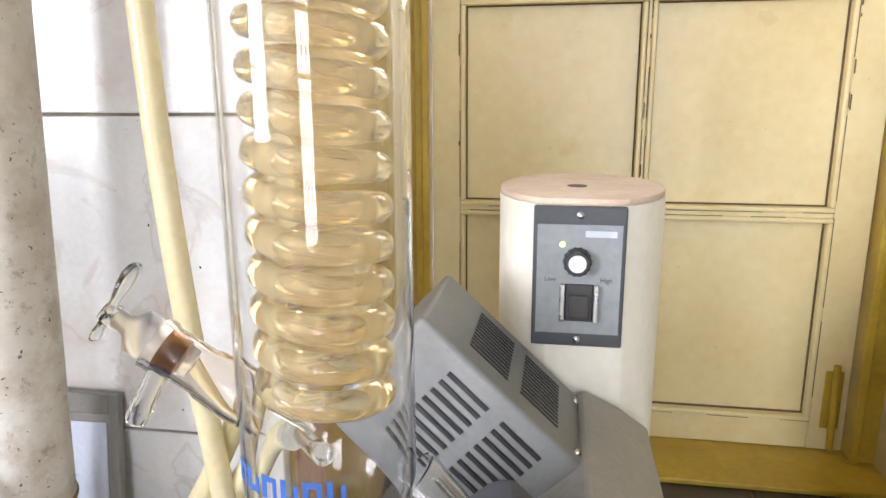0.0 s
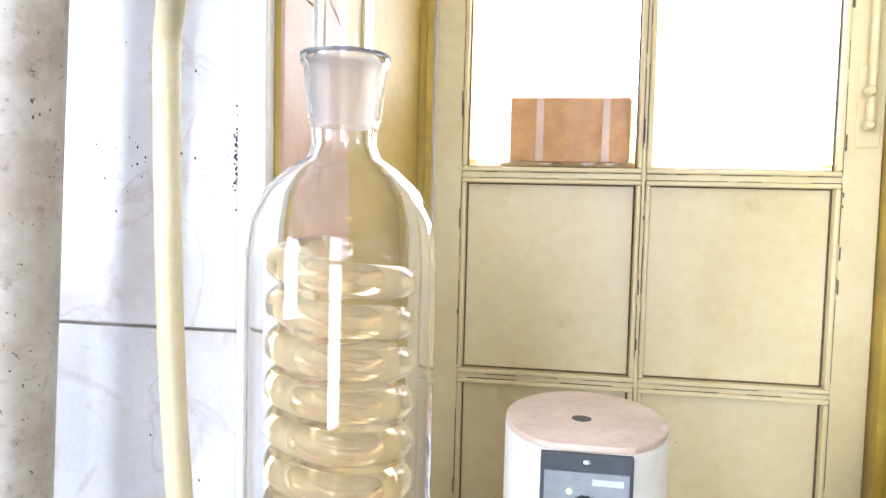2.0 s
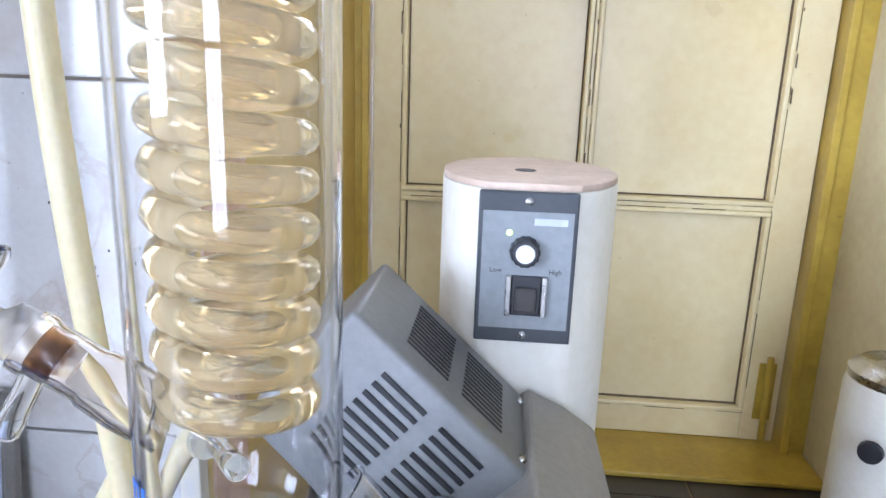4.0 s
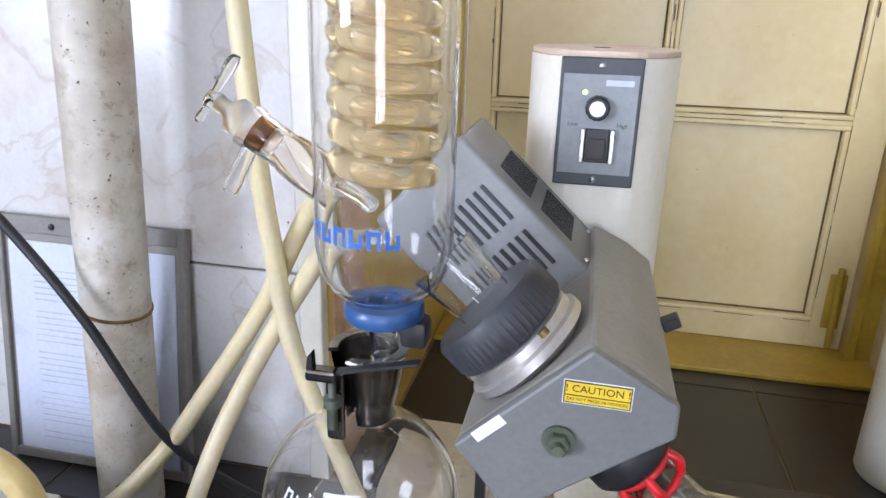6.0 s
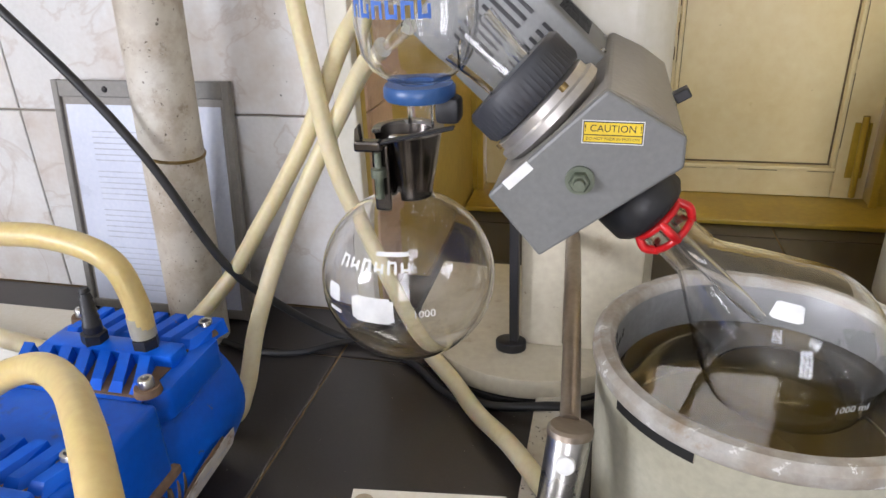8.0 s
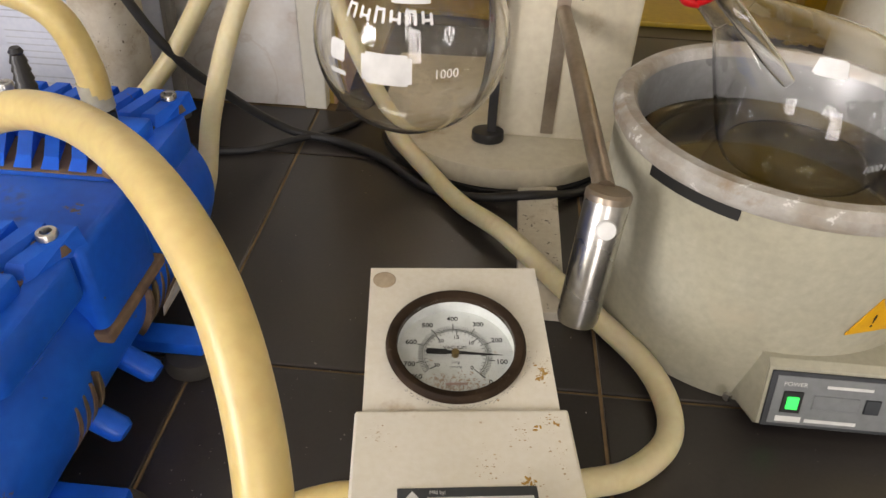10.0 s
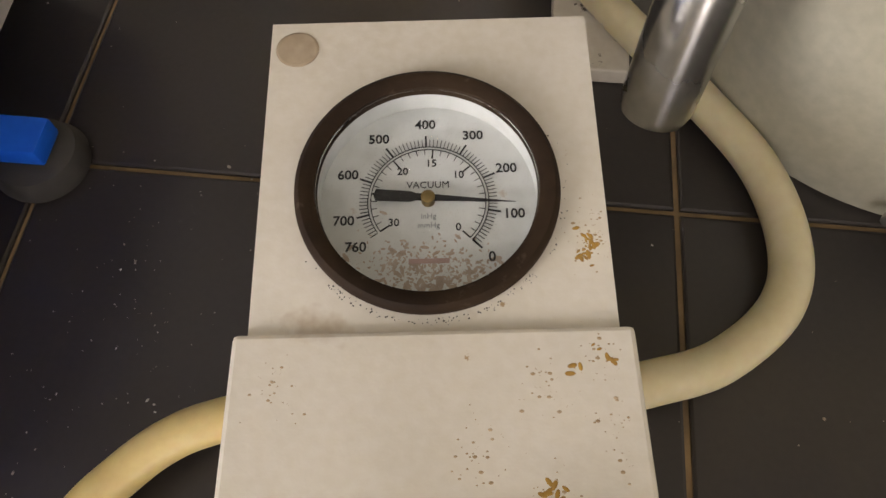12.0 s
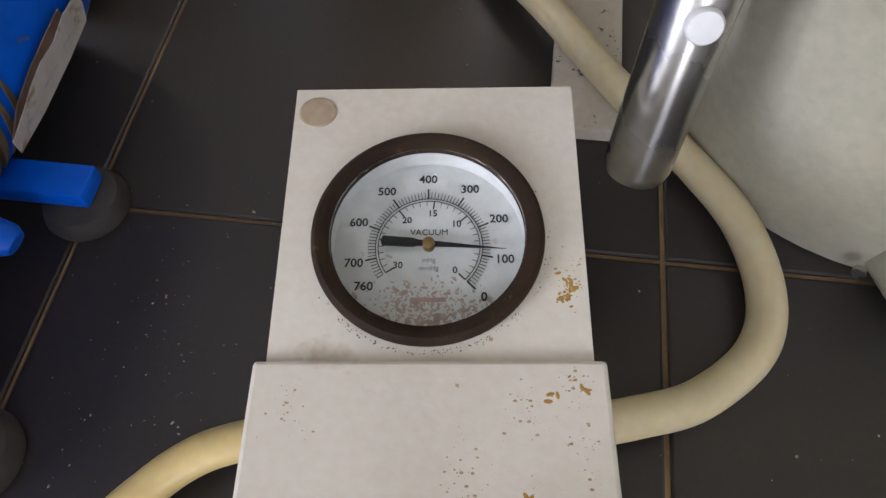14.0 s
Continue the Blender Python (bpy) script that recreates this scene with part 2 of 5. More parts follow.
# ---- mesh tools ----
def part(name, bm, material, parent=None, label="", smooth=None):
    me = bpy.data.meshes.new(name)
    bm.normal_update()
    bm.to_mesh(me)
    bm.free()
    me.materials.append(material)
    if smooth:
        for f in me.polygons:
            f.use_smooth = True
        me.set_sharp_from_angle(angle=radians(smooth))
    ob = new(name, me)
    if parent:
        ob.parent = parent
    if label:
        tagged(ob, label)
    return ob


def thing(name, label, category, group="", place=(0, 0, 0)):
    ob = new(name)
    ob.location = place
    return tagged(ob, label, category, group)


def kid(name, bm, material, parent, label="", smooth=None):
    """A part made in world coordinates under an Empty that stands away from the origin."""
    ob = part(name, bm, material, parent, label, smooth)
    ob.matrix_parent_inverse = Matrix.Translation(-Vector(parent.location)) if parent.parent is None else Matrix()
    return ob


def box(x0, x1, y0, y1, z0, z1, bevel=0.0, seg=2, m=None):
    bm = bmesh.new()
    bmesh.ops.create_cube(bm, size=1)
    bmesh.ops.transform(bm, matrix=Matrix.Translation(((x0 + x1) / 2, (y0 + y1) / 2, (z0 + z1) / 2)) @ Matrix.Diagonal((x1 - x0, y1 - y0, z1 - z0, 1)), verts=bm.verts)
    if bevel:
        bmesh.ops.bevel(bm, geom=list(bm.edges), offset=bevel, segments=seg, profile=0.5, affect="EDGES")
    if m is not None:
        bmesh.ops.transform(bm, matrix=m, verts=bm.verts)
    return bm


def prism(outline, y0, y1, bevel=0.0, seg=2):
    """Extrudes an outline of (x, z) from y0 to y1."""
    bm = bmesh.new()
    a = [bm.verts.new((x, y0, z)) for x, z in outline]
    b = [bm.verts.new((x, y1, z)) for x, z in outline]
    n = len(outline)
    bm.faces.new(a)
    bm.faces.new(b[::-1])
    for i in range(n):
        bm.faces.new((a[i], b[i], b[(i + 1) % n], a[(i + 1) % n]))
    bmesh.ops.recalc_face_normals(bm, faces=bm.faces)
    if bevel:
        bmesh.ops.bevel(bm, geom=list(bm.edges), offset=bevel, segments=seg, profile=0.5, affect="EDGES")
    return bm


def slab(outline, z0, z1, bevel=0.0):
    """Extrudes an outline of (x, y) from z0 to z1."""
    bm = prism(outline, z0, z1, bevel)
    for v in bm.verts:
        v.co = Vector((v.co.x, v.co.z, v.co.y))
    bmesh.ops.recalc_face_normals(bm, faces=bm.faces)
    return bm


def turned(profile, seg=32, m=None, ribs=0, depth=0.0, close=False):
    """Turns a profile of (radius, height) round z; ribs: alternate segments stand proud by depth; close joins last to first."""
    bm = bmesh.new()
    rings = []
    for r, z in profile:
        if r < 1e-6:
            rings.append([bm.verts.new((0, 0, z))])
        else:
            ring = []
            for i in range(seg):
                rr = r - (depth if ribs and i % 2 and r > 0.8 * max(q for q, _ in profile) else 0)
                a = 2 * math.pi * i / seg
                ring.append(bm.verts.new((rr * math.cos(a), rr * math.sin(a), z)))
            rings.append(ring)
    pairs = list(zip(rings, rings[1:])) + ([(rings[-1], rings[0])] if close else [])
    for p, q in pairs:
        for i in range(seg):
            j = (i + 1) % seg
            if len(p) == 1 and len(q) == 1:
                continue
            if len(p) == 1:
                bm.faces.new((p[0], q[i], q[j]))
            elif len(q) == 1:
                bm.faces.new((p[i], p[j], q[0]))
            else:
                bm.faces.new((p[i], p[j], q[j], q[i]))
    if not close:
        for ring in (rings[0], rings[-1]):
            if len(ring) > 1:
                bm.faces.new(ring)
    bmesh.ops.recalc_face_normals(bm, faces=bm.faces)
    if m is not None:
        bmesh.ops.transform(bm, matrix=m, verts=bm.verts)
    return bm


def shell(profile, wall, seg=48, m=None):
    """A blown-glass shell: the outer profile and an inner one a wall's thickness inside, both turned round z."""
    inner = []
    for k, (r, z) in enumerate(profile):
        a, b = Vector(profile[max(0, k - 1)]), Vector(profile[min(len(profile) - 1, k + 1)])
        d = (b - a).normalized()
        n = Vector((-d.y, d.x))
        if r < 1e-6:
            n = Vector((0, 1 if n.y > 0 else -1))
        inner.append((max(0.0, r + n.x * wall), z + n.y * wall))
    if sum(i[0] for i in inner) > sum(p[0] for p in profile):
        inner = [(max(0.0, 2 * p[0] - i[0]), 2 * p[1] - i[1]) for p, i in zip(profile, inner)]
    return turned(list(profile) + inner[::-1], seg, m, close=True)


def smooth_path(points, steps=8):
    pts = [Vector(p) for p in points]
    pts = [2 * pts[0] - pts[1]] + pts + [2 * pts[-1] - pts[-2]]
    out = []
    for i in range(1, len(pts) - 2):
        p0, p1, p2, p3 = pts[i - 1:i + 3]
        for s in range(steps):
            t = s / steps
            out.append(0.5 * (2 * p1 + (p2 - p0) * t + (2 * p0 - 5 * p1 + 4 * p2 - p3) * t * t + (3 * p1 - p0 - 3 * p2 + p3) * t ** 3))
    return out + [pts[-2]]


def sweep(points, radius, seg=14, steps=8, flat=False):
    """A round bar or hose along a path."""
    pts = [Vector(p) for p in points] if flat else smooth_path(points, steps)
    bm = bmesh.new()
    rings, up = [], None
    for k, p in enumerate(pts):
        d = (pts[min(k + 1, len(pts) - 1)] - pts[max(k - 1, 0)]).normalized()
        if up is None:
            up = d.orthogonal().normalized()
        up = (up - d * up.dot(d)).normalized()
        side = d.cross(up)
        rings.append([bm.verts.new(p + radius * (math.cos(2 * math.pi * i / seg) * up + math.sin(2 * math.pi * i / seg) * side)) for i in range(seg)])
    for a, b in zip(rings, rings[1:]):
        for i in range(seg):
            bm.faces.new((a[i], a[(i + 1) % seg], b[(i + 1) % seg], b[i]))
    bm.faces.new(rings[0][::-1])
    bm.faces.new(rings[-1])
    bmesh.ops.recalc_face_normals(bm, faces=bm.faces)
    return bm


def tube(points, radius, wall, seg=28, steps=8):
    """An open-ended glass tube along a path."""
    pts = smooth_path(points, steps)
    bm = bmesh.new()
    rows, up = [], None
    for k, p in enumerate(pts):
        d = (pts[min(k + 1, len(pts) - 1)] - pts[max(k - 1, 0)]).normalized()
        up = d.orthogonal().normalized() if up is None else (up - d * up.dot(d)).normalized()
        side = d.cross(up)
        spokes = [math.cos(2 * math.pi * i / seg) * up + math.sin(2 * math.pi * i / seg) * side for i in range(seg)]
        rows.append(([bm.verts.new(p + radius * v) for v in spokes], [bm.verts.new(p + (radius - wall) * v) for v in spokes]))
    for layer in (0, 1):
        for a, b in zip(rows, rows[1:]):
            for i in range(seg):
                bm.faces.new((a[layer][i], a[layer][(i + 1) % seg], b[layer][(i + 1) % seg], b[layer][i]))
    for outer, inner in (rows[0], rows[-1]):
        for i in range(seg):
            bm.faces.new((outer[i], outer[(i + 1) % seg], inner[(i + 1) % seg], inner[i]))
    bmesh.ops.recalc_face_normals(bm, faces=bm.faces)
    return bm


def along(a, b, spin=0.0):
    """The pose whose z runs from a towards b, standing at a."""
    d = Vector(b) - Vector(a)
    return Matrix.Translation(a) @ d.to_track_quat("Z", "Y").to_matrix().to_4x4() @ Matrix.Rotation(spin, 4, "Z")


def join(*bms):
    out = bmesh.new()
    for b in bms:
        me = bpy.data.meshes.new("tmp")
        b.to_mesh(me)
        b.free()
        out.from_mesh(me)
        bpy.data.meshes.remove(me)
    return out


def words(text, size, m, align="CENTER", bold=0.0):
    """Letters of the built-in font as a mesh, standing in the plane of m."""
    cu = bpy.data.curves.new("words", "FONT")
    cu.body, cu.size, cu.align_x, cu.align_y, cu.extrude, cu.resolution_u, cu.offset = text, size, align, "CENTER", 0.00008, 3, bold
    ob = bpy.data.objects.new("words", cu)
    scene.collection.objects.link(ob)
    bpy.context.view_layer.update()
    me = bpy.data.meshes.new_from_object(ob)
    bm = bmesh.new()
    bm.from_mesh(me)
    bmesh.ops.transform(bm, matrix=m, verts=bm.verts)
    bpy.data.objects.remove(ob)
    bpy.data.meshes.remove(me)
    return bm


def plate(w, h, t, m, bevel=0.0):
    """A thin plate centred on m, rising t along its z."""
    return box(-w / 2, w / 2, -h / 2, h / 2, 0, t, bevel, 1, m)


def clear_shadow(ob):
    ob.visible_shadow = False
    return ob


FACING = Matrix.Rotation(radians(90), 4, "X")   # turns a plate to look towards -y


# ---- the room ----
def structure(name, bm, material, label, smooth=None):
    return tagged(part(name, bm, material, None, "", smooth), label, name.split("_")[0], kind="structure")


WALL_Y, DOOR_Y, NICHE_X0, NICHE_X1, NICHE_Z = 0.712, 1.39, -0.146, 0.690, -0.075
structure("wall_north", box(-2.2, NICHE_X0 - 0.001, WALL_Y, WALL_Y + 0.62, -0.9, 2.1), GROUT_W, "tiled masonry wall behind the bench")
structure("wall_north_right", box(NICHE_X1 + 0.004, 2.2, WALL_Y, WALL_Y + 0.62, -0.9, 2.1), WALLPAINT, "pale yellow painted wall beside the doorway")
structure("wall_south_left", box(-2.2, 0.15, -2.7, -2.6, -0.9, 2.1), PLASTER, "plain plastered wall behind the bench")
structure("wall_south_right", box(0.95, 2.2, -2.7, -2.6, -0.9, 2.1), PLASTER, "plain plastered wall behind the bench")
structure("wall_south_sill", box(0.15, 0.95, -2.7, -2.6, -0.9, -0.3), PLASTER, "plain plastered wall under a tall window")
structure("wall_south_head", box(0.15, 0.95, -2.7, -2.6, 1.9, 2.1), PLASTER, "plain plastered wall over a tall window")
structure("wall_west_near", box(-2.1, -2.0, -2.6, -2.4, -0.9, 2.1), PLASTER, "plain plastered side wall")
structure("wall_west_far", box(-2.1, -2.0, -1.2, 0.712, -0.9, 2.1), PLASTER, "plain plastered side wall")
structure("wall_west_sill", box(-2.1, -2.0, -2.4, -1.2, -0.9, 0.35), PLASTER, "plain plastered wall under a window")
structure("wall_west_head", box(-2.1, -2.0, -2.4, -1.2, 1.55, 2.1), PLASTER, "plain plastered wall over a window")
structure("wall_east", box(2.1, 2.2, -2.6, 0.712, -0.9, 2.1), PLASTER, "plain plastered side wall")
structure("floor", box(-2.2, 2.2, -2.7, 2.8, -1.0, -0.9), FLOOR, "grey floor of the laboratory")
structure("ceiling", box(-2.2, 2.2, -2.7, 2.8, 2.1, 2.2), PLASTER, "plain plastered ceiling")
for wname, horizontal in (("window_1", True), ("window_2", False)):
    w = tagged(new(wname), "barred window letting in daylight", "window", kind="structure")
    for k in range(4):
        if horizontal:
            bar = box(0.15 + k * 0.267 - 0.02, 0.15 + k * 0.267 + 0.02, -2.67, -2.63, -0.3, 1.9)
        else:
            bar = box(-2.07, -2.03, -2.4 + k * 0.4 - 0.02, -2.4 + k * 0.4 + 0.02, 0.35, 1.55)
        part("glazing_bar", bar, CREAM, w)
    for z in (0.8, 1.2):
        bar = box(0.17, 0.93, -2.668, -2.632, z - 0.018, z + 0.018) if horizontal else box(-2.068, -2.032, -2.38, -1.22, z - 0.018, z + 0.018)
        part("glazing_bar", bar, CREAM, w)

# bench under the tiles
structure("bench_top", join(box(-2.0, 2.1, -0.30, WALL_Y, -0.06, -0.0025), box(NICHE_X0, NICHE_X1, WALL_Y, 0.82, -0.09, -0.0025), box(NICHE_X0, NICHE_X1, 0.82, DOOR_Y + 0.1, NICHE_Z - 0.05, NICHE_Z - 0.0025)), GROUT_B, "sandy grout bed of the tiled laboratory bench")
structure("bench_front", box(-2.0, 2.1, -0.26, -0.22, -0.9, -0.06), PLASTER, "plain front panel under the laboratory bench")

# doorway niche
structure("reveal_left", box(NICHE_X0 - 0.0005, NICHE_X0 + 0.010, WALL_Y + 0.012, 1.355, NICHE_Z, 2.1), OCHRE, "ochre painted side of the doorway")
for z0, z1, y1 in ((NICHE_Z, 0.26, 0.815), (0.262, 0.565, 0.84), (0.567, 0.868, 0.93), (0.870, 1.17, 0.93)):
    structure("stone_facing", box(NICHE_X0 + 0.0095, NICHE_X0 + 0.0135, WALL_Y + 0.012, y1, z0, z1, 0.0008, 1), STONE, "pinkish stone slab facing the side of the doorway")
structure("reveal_right", box(NICHE_X1 - 0.010, NICHE_X1, WALL_Y + 0.01, 1.355, NICHE_Z, 2.1), WALLPAINT, "pale yellow painted side of the doorway")
structure("tile_edge", box(NICHE_X0 - 0.02, NICHE_X0 + 0.006, WALL_Y - 0.010, WALL_Y + 0.010, 0, 2.1, 0.002), WHITE, "white edge strip of the tiled wall")
structure("niche_head", box(NICHE_X0, NICHE_X1, WALL_Y, DOOR_Y + 0.2, 1.75, 1.8), WALLPAINT, "head of the doorway")

# ---- the panelled door ----
door = tagged(new("door_1"), "cream painted wooden door with glazed top panes", "door", kind="structure")
DX0, DX1, DT = -0.112, 0.637, 0.035
COLS = [(-0.061, 0.2535), (0.2610, 0.577)]
ROWS = [(-0.009, 0.364), (0.3735, 0.730), (0.742, 1.085), (1.096, 1.47)]
D0 = NICHE_Z + 0.012
xs = [DX0, COLS[0][0], COLS[0][1], COLS[1][0], COLS[1][1], DX1]
part("stile", box(xs[0], xs[1], DOOR_Y, DOOR_Y + DT, D0, 1.52, 0.002), CREAM, door)
part("stile", box(xs[4], xs[5], DOOR_Y, DOOR_Y + DT, D0, 1.52, 0.002), CREAM, door)
part("muntin", box(xs[2], xs[3], DOOR_Y + 0.001, DOOR_Y + DT, -0.008, 1.47, 0.002), CREAM, door)
zs = [D0] + [v for r in ROWS for v in r] + [1.52]
for c, (a, b) in enumerate(COLS):
    for k in range(len(ROWS) + 1):
        part("rail", box(a, b, DOOR_Y + 0.0015, DOOR_Y + DT, zs[2 * k], zs[2 * k + 1], 0.002), CREAM, door)
    for k, (z0, z1) in enumerate(ROWS):
        glazed = k >= 2
        p = part("pane" if glazed else "panel", box(a - 0.004, b + 0.004, DOOR_Y + 0.019, DOOR_Y + (0.022 if glazed else 0.028), z0 - 0.004, z1 + 0.004), PANE if glazed else CREAM, door, "bright glass pane" if glazed else "")
        if glazed:
            clear_shadow(p)
        if glazed and k == 2:
            for x0s, wide, tall, z0s in ((a + 0.009, 0.026 if c else 0.020, 0.20 if c else 0.31, z0 + 0.012), (b - 0.020, 0.011, 0.30, z0 + 0.015)):
                edge = [(x0s + (wide * random.uniform(0.45, 1.0)) * (1 - 0.5 * i / 14), z0s + tall * i / 14) for i in range(15)]
                clear_shadow(part("smear", prism([(x0s, z0s)] + edge + [(x0s, z0s + tall)], DOOR_Y + 0.0180, DOOR_Y + 0.0186), SMEAR, p, "yellowed smear on the glass"))
            foot = [(a + 0.010 + (b - a - 0.02) * i / 20, z0 + 0.009 + random.uniform(0.004, 0.014)) for i in range(21)]
            clear_shadow(part("smear", prism([(a + 0.010, z0 + 0.009)] + foot + [(b - 0.010, z0 + 0.009)], DOOR_Y + 0.0172, DOOR_Y + 0.0178), SMEAR, p, "yellowed smear on the glass"))
        # beads round each opening, with grime in the joint
        for side in range(4):
            w = 0.0085
            if side < 2:
                z = z0 if side == 0 else z1 - w
                bead, dirt = box(a, b, DOOR_Y - 0.003, DOOR_Y + 0.019, z, z + w, 0.0025), box(a, b, DOOR_Y + 0.014, DOOR_Y + 0.0186, z + (w if side == 0 else -0.0022), z + (w + 0.0022 if side == 0 else 0))
            else:
                x = a if side == 2 else b - w
                bead, dirt = box(x, x + w, DOOR_Y - 0.0026, DOOR_Y + 0.019, z0 + w, z1 - w, 0.0025), box(x + (w if side == 2 else -0.0022), x + (w + 0.0022 if side == 2 else 0), DOOR_Y + 0.014, DOOR_Y + 0.0184, z0 + w, z1 - w)
            part("bead", bead, CREAM, door)
            part("joint", dirt, GRIME, door, "dark grimy paint joint")
            # broken dark line where the bead meets the rail
            length = (b - a) if side < 2 else (z1 - z0)
            run = random.uniform(0.0, 0.06)
            while run < length - 0.03:
                seg_len = min(random.uniform(0.02, 0.16), length - run)
                o = random.uniform(0.0007, 0.0014)
                if side < 2:
                    zz = z0 - o if side == 0 else z1
                    crack = box(a + run, a + run + seg_len, DOOR_Y - 0.0006, DOOR_Y + 0.002, zz, zz + o)
                else:
                    xx = a - o if side == 2 else b
                    crack = box(xx, xx + o, DOOR_Y - 0.0006, DOOR_Y + 0.002, z0 + run, z0 + run + seg_len)
                part("paint_crack", crack, GRIME, door)
                run += seg_len + random.uniform(0.01, 0.09)
for k in range(28):
    # flaked paint along beads and stiles
    x, z = random.choice([0.5795, 0.2595, 0.2555, -0.063]), random.uniform(0.0, 1.05)
    part("paint_chip", box(x - 0.0009, x + 0.0009, DOOR_Y - 0.0036, DOOR_Y - 0.0015, z, z + random.uniform(0.005, 0.03), 0.0004, 1), GRIME, door)
bolt = part("door_bolt", sweep([(0.610, DOOR_Y - 0.012, 0.825), (0.610, DOOR_Y - 0.012, 1.12)], 0.0065, 12), CREAM, door, "cream painted slide bolt", 40)
part("bolt_plate", box(0.593, 0.631, DOOR_Y - 0.003, DOOR_Y + 0.001, 0.79, 0.925, 0.002), CREAM, bolt)
for z in (0.825, 0.88):
    part("bolt_knob", turned([(0, 0), (0.007, 0), (0.009, 0.008), (0.009, 0.016), (0.005, 0.021), (0, 0.022)], 14, along((0.605, DOOR_Y - 0.008, z), (0.605, DOOR_Y - 0.04, z))), CREAM, bolt, "", 40)
bolt2 = part("lower_bolt", sweep([(0.612, DOOR_Y - 0.012, -0.055), (0.609, DOOR_Y - 0.012, 0.105)], 0.006, 12), GOLD, door, "ochre painted lower slide bolt", 40)
part("bolt_plate", box(0.595, 0.626, DOOR_Y - 0.003, DOOR_Y + 0.001, -0.02, 0.09, 0.002), GOLD, bolt2)
frame1 = tagged(new("door_frame"), "ochre yellow painted wooden door frame", "door frame", kind="structure")
part("jamb", box(NICHE_X0 - 0.02, DX0 - 0.003, 1.3555, DOOR_Y + 0.06, NICHE_Z, 1.75, 0.002), GOLD, frame1)
part("jamb", box(DX1 + 0.003, NICHE_X1 + 0.02, 1.3555, DOOR_Y + 0.06, NICHE_Z, 1.75, 0.002), GOLD, frame1)
part("jamb_bead", box(DX0 - 0.012, DX0 + 0.001, 1.3470, 1.3553, NICHE_Z, 1.75, 0.002), GOLD, frame1)
part("jamb_bead", box(DX1 - 0.001, DX1 + 0.013, 1.3470, 1.3553, NICHE_Z, 1.75, 0.002), GOLD, frame1)
part("head", box(DX0, DX1, 1.355, DOOR_Y + 0.06, 1.523, 1.75), GOLD, frame1)
part("threshold", box(NICHE_X0 + 0.014, NICHE_X1 - 0.012, 1.250, DOOR_Y + 0.05, NICHE_Z, NICHE_Z + 0.011, 0.003), GOLD, frame1, "worn ochre wooden threshold board")
structure("backdrop_outdoors", box(-1.2, 1.9, 2.5, 2.52, -0.9, 2.09), OUTSIDE, "overexposed bright outdoors beyond the glass")
carton = thing("cardboard_carton", "brown taped cardboard carton outside the door glass", "carton", place=(0.13, 1.6, -0.9))
kid("carton_body", box(0.016, 0.243, 1.50, 1.70, 0.766, 0.890, 0.003), CARD, carton)
kid("tape", box(0.066, 0.080, 1.497, 1.503, 0.768, 0.888), RUSTY, carton, "brown parcel tape strip")
kid("tape", box(0.190, 0.204, 1.4975, 1.503, 0.768, 0.888), RUSTY, carton, "brown parcel tape strip")
kid("stand", box(0.0, 0.27, 1.49, 1.72, -0.9, 0.765), PLASTER, carton, "pale stand under the carton")

# ---- pipe on the wall ----
pipe = thing("drain_pipe", "stained white plastic pipe in front of the tiled wall", "pipe", place=(-0.338, 0.614, 0))
PIPE0, PIPE1 = Vector((-0.3380, 0.614, 0.0)), Vector((-0.282, 0.614, 1.2))
kid("tube", turned([(0.0335, 0), (0.0335, 1.3)], 40, along(PIPE0, PIPE1)), PVC, pipe, "", 40)
kid("wire_loop", turned([(0.0335, -0.002), (0.0355, -0.001), (0.0355, 0.001), (0.0335, 0.002)], 40, along(PIPE0 + (PIPE1 - PIPE0) * 0.2, PIPE1 + Vector((0.13, 0, 0.0))), close=True), BRASS, pipe, "thin wire tied round the pipe", 40)

# ---- framed notice ----
notice = thing("framed_notice", "printed notice in a thin grey frame leaning on the wall", "notice", place=(-0.43, 0.7, 0))
NM = Matrix.Translation((-0.410, 0.6800, 0.1515)) @ Matrix.Rotation(radians(-7.0), 4, "X") @ FACING
kid("backing_board", plate(0.235, 0.298, 0.006, NM, 0.001), FLOOR, notice)
kid("sheet", plate(0.213, 0.262, 0.0012, NM @ Matrix.Translation((0, -0.010, 0.0065))), PAPER, notice, "glossy white printed sheet")
lines = []
for k in range(30):
    if k % 7 == 6:
        continue
    w = random.uniform(0.128, 0.152) if k % 7 else random.uniform(0.06, 0.12)
    lines.append(box(-0.075, -0.075 + w, 0.088 - k * 0.0072 - 0.0007, 0.088 - k * 0.0072 + 0.0007, 0.0078, 0.0081, m=NM))
for bar in lines:
    kid("print_line", bar, GREYINK, notice)
for sx in (-1, 1):
    kid("frame_bar", box(sx * 0.1165 - 0.0045, sx * 0.1165 + 0.0045, -0.151, 0.151, 0.001, 0.011, 0.001, 1, NM), HOOD, notice)
for sz in (-1, 1):
    kid("frame_bar", box(-0.112, 0.112, sz * 0.1445 - 0.006 - 0.008 * (sz > 0), sz * 0.1445 + 0.006, 0.0015, 0.0105, 0.001, 1, NM), HOOD, notice)
kid("pin", turned([(0, 0), (0.004, 0), (0.003, 0.002), (0, 0.003)], 12, NM @ Matrix.Translation((-0.045, 0.140, 0.0105))), INK, notice)

